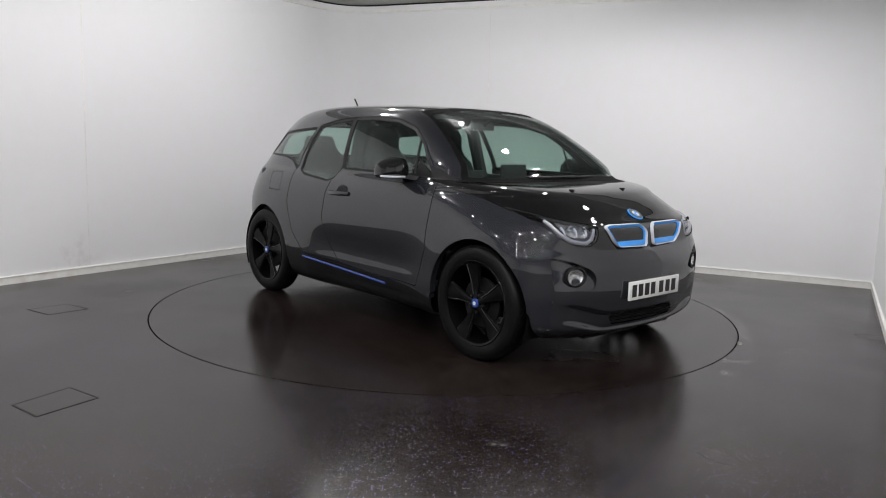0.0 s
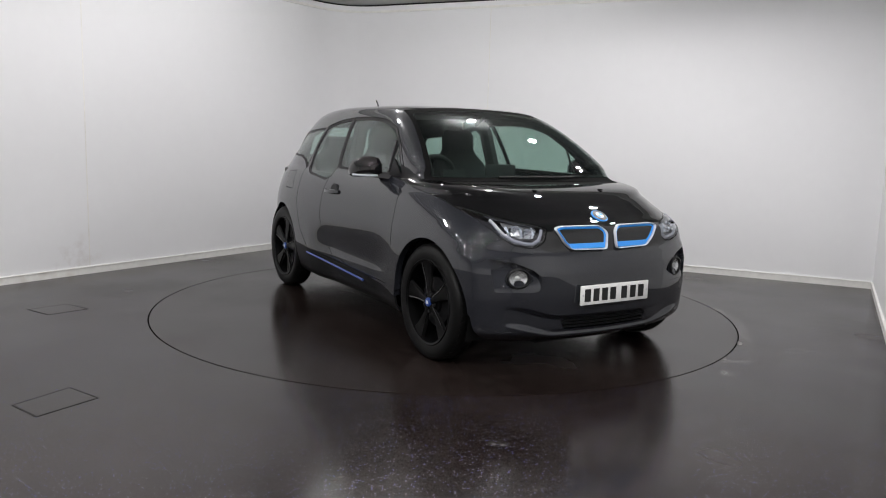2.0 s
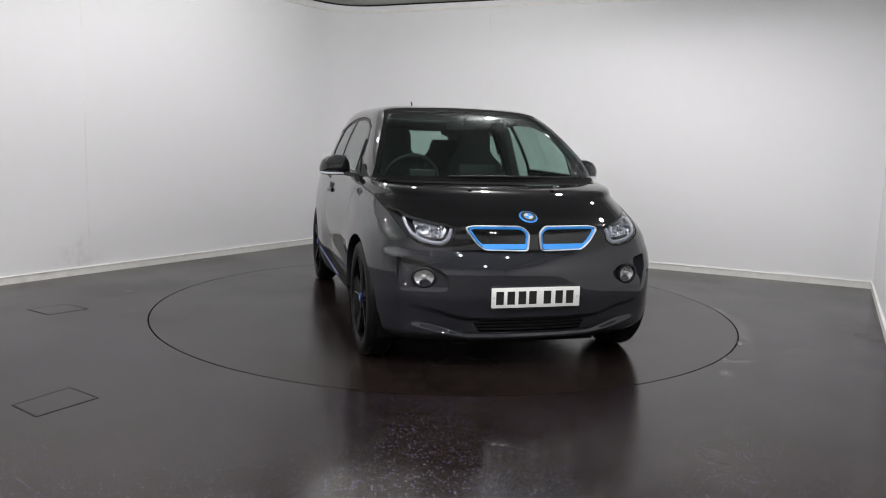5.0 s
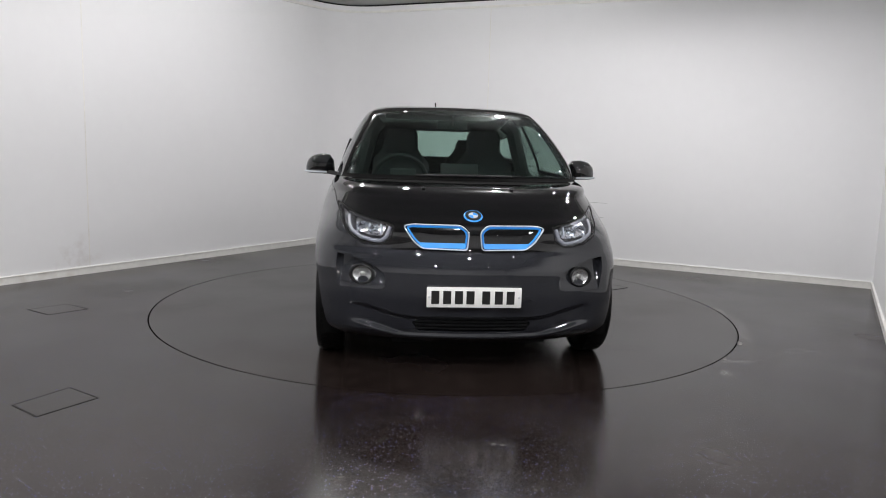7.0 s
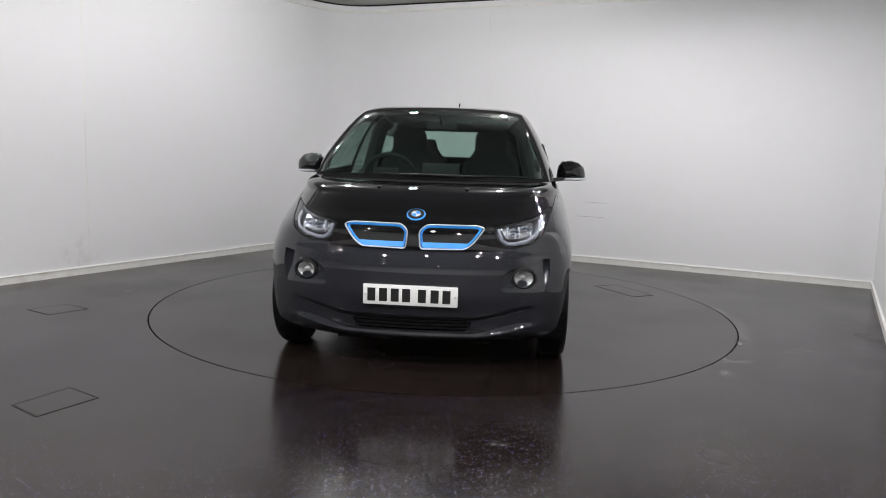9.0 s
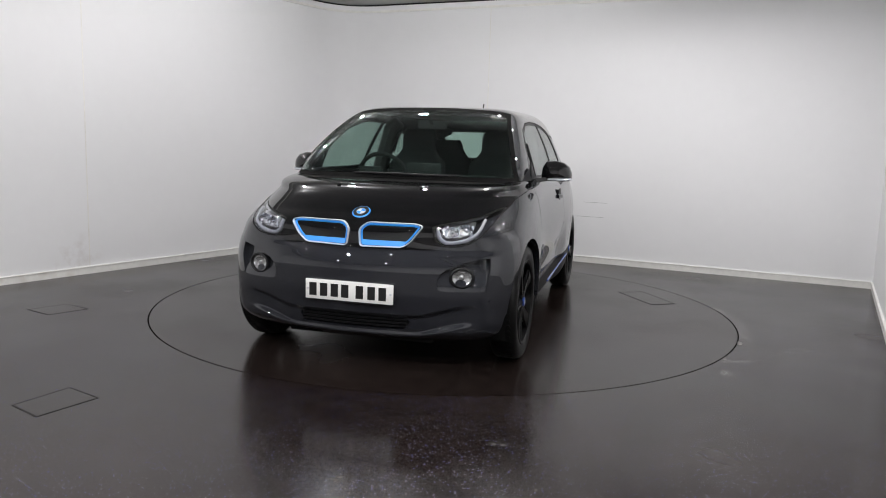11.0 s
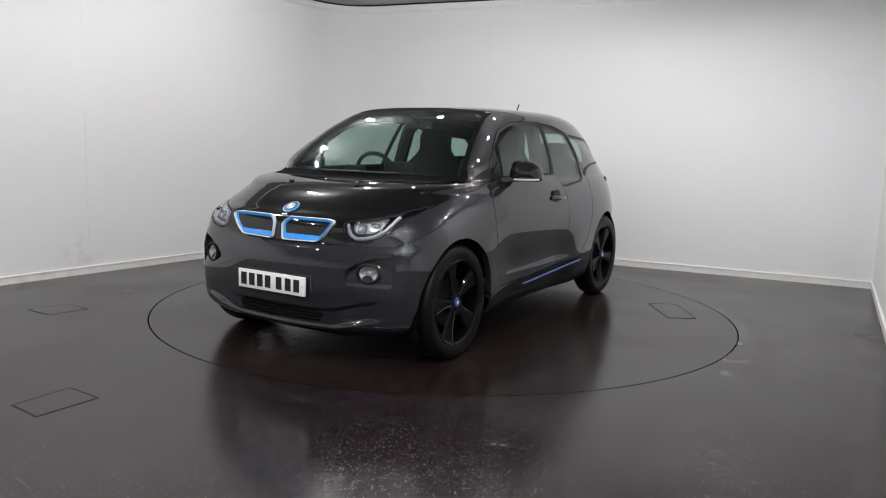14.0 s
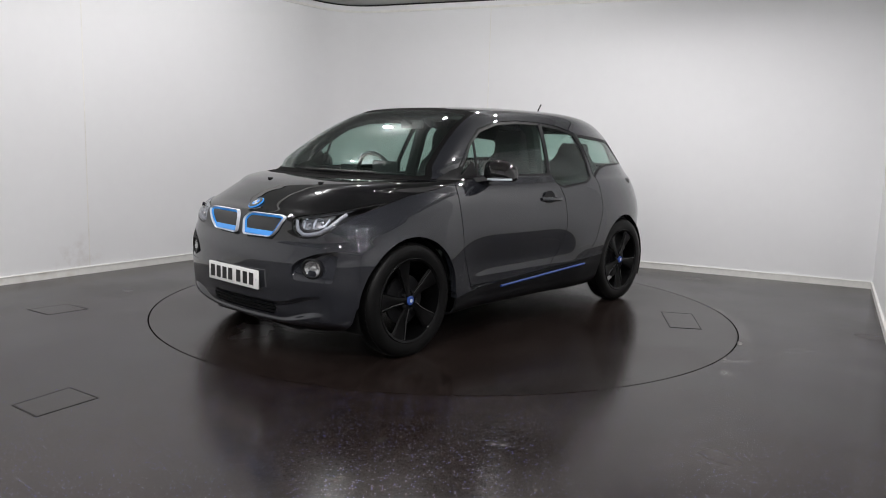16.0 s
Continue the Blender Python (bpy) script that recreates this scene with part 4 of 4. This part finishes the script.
    # air intake slats, lip and splitter
    for z in (0.268, 0.288, 0.308):
        pts = [(front_x(y, z, -0.032), y, z) for y in np.linspace(-0.315, 0.315, 15)]
        part("intake_slat", tube(pts, (0.012, 0.0045), seg=6), SATIN, car, "black slat of the lower intake")
    # round emblem
    at = pose(1.775, 0, 0.889, 0, -58, 0) @ Matrix.Diagonal((0.8, 1.17, 1.17, 1))
    badge = part("emblem", moved(lathe([(0.0, 0.0), (0.044, 0.0), (0.046, 0.004), (0.042, 0.009), (0.0, 0.009)], 40, "X"), at), BLUE, car, "round blue and silver emblem")
    part("dark_ring", moved(lathe([(0.023, 0.009), (0.039, 0.009), (0.039, 0.0105), (0.023, 0.0105), (0.023, 0.009)], 36, "X"), at), INK, badge)
    part("bright_ring", moved(lathe([(0.021, 0.009), (0.0235, 0.009), (0.0235, 0.0115), (0.021, 0.0115), (0.021, 0.009)], 36, "X"), at), LENS_GREY, badge)
    for k in range(4):
        fan = [(0.0105, 0.0, 0.0)] + [(0.0105, 0.022 * math.cos(g), 0.022 * math.sin(g)) for g in (math.pi / 2 * (k + t / 5) for t in range(6))]
        part("quadrant", moved(slab(fan, (0.001, 0, 0)), at), WHITE if k % 2 else BLUE, badge)
    # number plate with plain bars for its characters
    plate = part("number_plate", box(1.938, 1.952, -0.262, 0.262, 0.404, 0.517, 0.004), PLATE, car, "white reflective front number plate with dark bars")
    for y in (-0.215, -0.150, -0.085, -0.022, 0.065, 0.135, 0.200):
        part("character_bar", box(1.952, 1.9535, y - 0.022, y + 0.022, 0.424, 0.497), INK, plate, "plain black bar")
    for y in (-0.248, 0.248):
        part("screw_cap", moved(lathe([(0.0, 0.0), (0.007, 0.0), (0.006, 0.003), (0.0, 0.003)], 12, "X"), pose(1.952, y, 0.462)), WHITE, plate)
    part("plate_holder", box(1.925, 1.945, -0.15, 0.16, 0.394, 0.403, 0.002), SATIN, car)


def build_mirror(s):
    mirror = bmesh.new()
    rings = []
    # (across, height, half depth, half height, setback)
    spec = [(0.835, 1.062, 0.020, 0.022, 0.0), (0.842, 1.092, 0.054, 0.056, 0.0), (0.868, 1.106, 0.082, 0.080, 0.004), (0.93, 1.110, 0.090, 0.082, 0.0), (0.985, 1.104, 0.082, 0.074, -0.012), (1.020, 1.094, 0.062, 0.056, -0.026), (1.036, 1.084, 0.026, 0.024, -0.036)]
    for y, z, rx, rz, dx in spec:
        ring = []
        for k in range(24):
            g = 2 * math.pi * k / 24
            c, n = math.cos(g), math.sin(g)
            c, n = math.copysign(abs(c) ** 0.75, c), math.copysign(abs(n) ** 0.75, n)
            ring.append(mirror.verts.new((0.535 + dx + rx * c, s * y, z + rz * n * (1.0 if n > 0 else 0.72))))
        rings.append(ring)
    for a, b in zip(rings, rings[1:]):
        for k in range(24):
            mirror.faces.new((a[k], a[(k + 1) % 24], b[(k + 1) % 24], b[k]))
    mirror.faces.new(rings[0])
    mirror.faces.new(rings[-1])
    bmesh.ops.recalc_face_normals(mirror, faces=mirror.faces)
    house = part("wing_mirror", mirror, BLACK, car, "gloss black wing mirror with a chrome indicator strip", 60)
    part("indicator", tube([(0.600, s * 0.89, 1.066), (0.620, s * 0.95, 1.066), (0.596, s * 1.0, 1.066), (0.540, s * 1.030, 1.068)], (0.014, 0.008)), SILVER, house, "clear indicator strip")
    part("foot", slab([(0.50, s * 0.79, 1.035), (0.66, s * 0.79, 1.040), (0.60, s * 0.90, 1.055), (0.52, s * 0.93, 1.058)], (0, 0, 0.028)), BLACK, house)
    part("mirror_glass", slab([(0.452, s * y, z) for y, z in ((0.86, 1.06), (0.98, 1.07), (0.985, 1.12), (0.87, 1.145))], (-0.004, 0, 0)), CHROME, house)
    part("corner_cover", slab([(0.62, s * 0.797, 1.080), (0.78, s * 0.799, 1.080), (0.62, s * 0.766, 1.18)], (0, s * 0.006, 0)), SATIN, car, "black triangle at the mirror")


def build_wheel():
    """Narrow tall wheel with five broad bladed spokes; its outer face looks along +y."""
    wheel = new("wheel")
    wheel.parent = car
    tyre = [(0.252, -0.072), (0.268, -0.078), (0.300, -0.082), (0.330, -0.077), (0.343, -0.062), (0.347, -0.035), (0.347, 0.035), (0.343, 0.062), (0.330, 0.077), (0.300, 0.082), (0.268, 0.078), (0.252, 0.072)]
    t = part("tyre", lathe(tyre, 72), RUBBER, wheel, "narrow black low-profile tyre", 50)
    groove = bmesh.new()
    for i in range(60):
        for side in (-1, 1):
            g = 2 * math.pi * (i + (0.5 if side > 0 else 0)) / 60
            blk = box(-0.010, 0.010, side * 0.036 - 0.018, side * 0.036 + 0.018, 0.3455, 0.3488)
            join(groove, moved(blk, Matrix.Rotation(g, 4, "Y") @ pose(0, 0, 0, 0, 0, side * 25)))
    tagged(part("tread", groove, RUBBER, t, "tread blocks"), kind="stuff")
    rim = part("rim", lathe([(0.254, 0.070), (0.262, 0.074), (0.256, 0.080), (0.243, 0.074), (0.235, 0.030), (0.225, -0.04), (0.225, -0.07), (0.256, -0.074)], 64), RIM, wheel, "gloss black rim", 40)
    part("brake_disc", lathe([(0.0, -0.005), (0.15, -0.005), (0.15, 0.012), (0.07, 0.012), (0.07, 0.03), (0.0, 0.03)], 40), SATIN, wheel)
    for k in range(5):
        a = 2 * math.pi * k / 5
        blade = []
        for r, half, y in ((0.030, 0.020, 0.064), (0.08, 0.022, 0.058), (0.15, 0.038, 0.058), (0.22, 0.056, 0.064), (0.248, 0.066, 0.068)):
            blade.append((r, half, y))
        bm = bmesh.new()
        rows = []
        for r, half, y in blade:
            rows.append([bm.verts.new((u, yy, math.sqrt(max(r * r - u * u * 0.6, 0)))) for u, yy in ((-half, y - 0.012), (-half * 0.8, y), (0, y + 0.004), (half * 0.8, y), (half, y - 0.012), (0, y - 0.03))])
        for p, q in zip(rows, rows[1:]):
            for i in range(6):
                bm.faces.new((p[i], p[(i + 1) % 6], q[(i + 1) % 6], q[i]))
        bm.faces.new(rows[0])
        bm.faces.new(rows[-1])
        bmesh.ops.recalc_face_normals(bm, faces=bm.faces)
        part("spoke", moved(bm, Matrix.Rotation(a, 4, "Y")), RIM, rim, "", 30)
        rib = tube([(0.016, 0.060, 0.05), (0.026, 0.060, 0.13), (0.050, 0.068, 0.235)], (0.0035, 0.005), seg=6)
        part("spoke_rib", moved(rib, Matrix.Rotation(a, 4, "Y")), BLACK, rim)
        nut = lathe([(0.0, 0.05), (0.010, 0.05), (0.010, 0.066), (0.0, 0.068)], 10)
        part("wheel_bolt", moved(nut, Matrix.Rotation(a + 0.63, 4, "Y") @ pose(0, 0, 0.055)), SATIN, rim)
    part("centre_cap", lathe([(0.0, 0.060), (0.028, 0.060), (0.028, 0.070), (0.024, 0.074), (0.0, 0.075)], 32), DEEP_BLUE, wheel, "blue and silver centre cap")
    part("cap_emblem", lathe([(0.0, 0.0765), (0.006, 0.0765), (0.012, 0.0762), (0.012, 0.0752), (0.0, 0.0752)], 24), SILVER, wheel)
    return wheel


def build_wheels():
    wheel = build_wheel()
    wheel.matrix_basis = pose(HUB_X, 0.805, HUB_Z, 0, 14, 0)
    for x, y, rz, ry in ((-HUB_X, 0.775, 0, 40), (HUB_X, -0.805, 180, 8), (-HUB_X, -0.775, 180, 60)):
        copy_thing(wheel, pose(x, y, HUB_Z, 0, 0, rz) @ pose(0, 0, 0, 0, ry, 0))
    for x in (HUB_X, -HUB_X):
        for s in (1, -1):
            bm = bmesh.new()
            rows = []
            for k in range(25):
                g = math.radians(-25 + 230 * k / 24)
                rows.append([bm.verts.new((x + r * math.cos(g), s * y, HUB_Z + r * math.sin(g))) for r, y in ((0.386, 0.835), (0.392, 0.45), (0.30, 0.449), (0.04, 0.448))])
            for a, b in zip(rows, rows[1:]):
                for i in range(3):
                    bm.faces.new((a[i], a[i + 1], b[i + 1], b[i]))
            part("arch_liner", bm, LINER, car, "black wheel-arch liner")


def build_underside():
    part("underbody", box(-1.75, 1.78, -0.44, 0.44, 0.165, 0.185, 0.004), LINER, car, "black underbody tray")
    part("floor_pan", box(-0.88, 0.88, -0.72, 0.72, 0.172, 0.30, 0.01), LINER, car)
    for x in (HUB_X, -HUB_X):
        part("axle", tube([(x, -0.76, HUB_Z), (x, 0.76, HUB_Z)], 0.03), SATIN, car)


def build_seat(x, y, back):
    seat = part("seat", box(x - 0.25, x + 0.27, y - 0.24, y + 0.24, 0.50, 0.66, 0.05, 3), SEAT, car, "dark grey cloth seat")
    rest = bmesh.new()
    rows = []
    for z, half, dx, d in ((0.60, 0.22, 0.0, 0.09), (0.80, 0.235, -0.05, 0.085), (1.0, 0.235, -0.11, 0.075), (1.12, 0.225, -0.15, 0.06), (1.18, 0.17, -0.17, 0.05), (1.23, 0.135, -0.175, 0.05), (1.34, 0.135, -0.18, 0.05), (1.39, 0.11, -0.185, 0.035)):
        if back and z > 1.25:
            z -= 0.08
        rows.append([rest.verts.new((x - 0.20 + dx + a * d, y + b * half, z)) for a, b in ((1, -0.8), (0.7, -1), (-0.7, -1), (-1, -0.7), (-1, 0.7), (-0.7, 1), (0.7, 1), (1, 0.8))])
    for p, q in zip(rows, rows[1:]):
        for i in range(8):
            rest.faces.new((p[i], p[(i + 1) % 8], q[(i + 1) % 8], q[i]))
    rest.faces.new(rows[0])
    rest.faces.new(rows[-1])
    bmesh.ops.recalc_face_normals(rest, faces=rest.faces)
    part("backrest", rest, SEAT, seat, "tall backrest with built-in headrest", 60)


def build_cabin():
    for y in (-0.34, 0.34):
        build_seat(0.02, y, False)
        build_seat(-0.88, y, True)
    part("parcel_shelf", box(-1.72, -1.22, -0.58, 0.58, 0.94, 0.97, 0.01), CABIN, car)
    part("cabin_floor", box(-1.6, 1.1, -0.70, 0.70, 0.31, 0.35, 0.01), CABIN, car)
    for s in (1, -1):
        part("door_card", box(-1.5, 0.85, s * 0.745 - 0.03, s * 0.745 + 0.03, 0.40, 1.03, 0.02), CABIN, car, "dark inner door lining")
    dash = bmesh.new()
    rows = []
    for x, z in ((1.16, 1.035), (1.0, 1.062), (0.82, 1.060), (0.70, 1.03), (0.66, 0.95), (0.72, 0.80), (0.9, 0.6)):
        rows.append([dash.verts.new((x - 0.05 * (y / 0.7) ** 2, y, z)) for y in np.linspace(-0.71, 0.71, 13)])
    for p, q in zip(rows, rows[1:]):
        for i in range(12):
            dash.faces.new((p[i], p[i + 1], q[i + 1], q[i]))
    part("dashboard", dash, CABIN, car, "dark grey dashboard", 50)
    rim = [(0.42 + 0.06 * math.sin(g), -0.37 + 0.19 * math.cos(g), 1.015 + 0.18 * math.sin(g)) for g in (2 * math.pi * k / 40 for k in range(40))]
    wheel = part("steering_wheel", tube(rim, 0.016, closed=True), CABIN, car, "black three-spoke steering wheel")
    part("wheel_boss", box(0.425, 0.48, -0.44, -0.30, 0.96, 1.05, 0.02), CABIN, wheel)
    for g in (math.radians(5), math.radians(175), math.radians(270)):
        part("wheel_spoke", tube([(0.44, -0.37, 1.005), (0.42 + 0.06 * math.sin(g), -0.37 + 0.19 * math.cos(g), 1.015 + 0.18 * math.sin(g))], (0.012, 0.018)), CABIN, wheel)
    part("screen", box(0.70, 0.715, -0.45, -0.27, 1.02, 1.11, 0.006), CABIN, car, "thin instrument screen")
    part("centre_screen", box(0.70, 0.715, -0.10, 0.16, 1.04, 1.15, 0.006), CABIN, car, "wide centre screen")
    mirror = part("rear_view_mirror", box(0.40, 0.425, -0.11, 0.11, 1.385, 1.445, 0.012), CABIN, car, "black interior mirror")
    part("mirror_stalk", tube([(0.425, 0, 1.42), (0.52, 0, 1.475)], 0.012), CABIN, mirror)
    part("roof_lining", box(-1.15, 0.22, -0.46, 0.46, 1.488, 1.502, 0.006), CABIN, car)
    for s in (1, -1):
        part("pillar_lining", tube([(-0.27, s * 0.675, 1.0), (-0.30, s * 0.580, 1.38), (-0.30, s * 0.505, 1.45)], (0.045, 0.058)), CABIN, car)


def build_details():
    part("antenna", tube([(-1.16, 0, 1.545), (-1.19, 0, 1.60), (-1.225, 0, 1.645)], 0.006), SATIN, car, "short black roof antenna")
    part("antenna_foot", box(-1.21, -1.11, -0.022, 0.022, 1.535, 1.565, 0.010), SATIN, car)
    for y0, y1 in ((-0.30, 0.30), (0.10, 0.62)):
        arm = [(1.155 - 0.12 * ((y0 + (y1 - y0) * t) / 0.7) ** 2 + 0.02, y0 + (y1 - y0) * t, 1.082 + 0.004 * math.sin(3 * t)) for t in (0, 0.25, 0.5, 0.75, 1)]
        part("wiper", tube(arm, (0.012, 0.009)), SATIN, car, "black wiper blade")


build_face()
for s in (1, -1):
    build_mirror(s)
build_wheels()
build_underside()
build_cabin()
build_details()

# ---- floor lids ----
def floor_lid(name, corners, label, parent=None):
    groove, lid = hatch(corners, DISC)
    if parent:
        part("lid_groove", groove, DARK, parent, "dark groove of an inspection lid")
        part("lid", lid, DISC, parent, "vinyl-covered inspection lid")
        return
    thing = tagged(new(name), label, "floor hatch", "inspection lids in the floor")
    part("groove", groove, SATIN, thing)
    part("lid", lid, FLOOR, thing)


floor_lid("floor_hatch", [(-2.04, -2.55, 0), (-1.90, -2.27, 0), (-1.69, -2.41, 0), (-1.85, -2.69, 0)], "square vinyl-covered inspection lid let into the floor")
floor_lid("floor_hatch", [(-3.02, -0.60, 0), (-2.84, -0.38, 0), (-2.62, -0.52, 0), (-2.80, -0.74, 0)], "square vinyl-covered inspection lid let into the floor")


# ---- the turntable carries the car round at a steady rate ----
def heading(t):
    return -47.95 - 5.2325 * t


def motions():
    spin, ride = [], []
    for k in range(17):
        t = CLIP * k / 16
        m = pose(0, 0, 0, 0, 0, heading(t))
        spin.append((t, m))
        ride.append((t, m @ pose(*CAR_AT, 0)))
    walk(turntable, spin)
    walk(car, ride)


_t = radians(131.67)
floor_lid("lid", [(x * math.cos(_t) - y * math.sin(_t), x * math.sin(_t) + y * math.cos(_t), 0) for x, y in ((1.74, -0.02), (1.66, -0.55), (1.88, -0.58), (1.97, -0.07))], "", turntable)
motions()
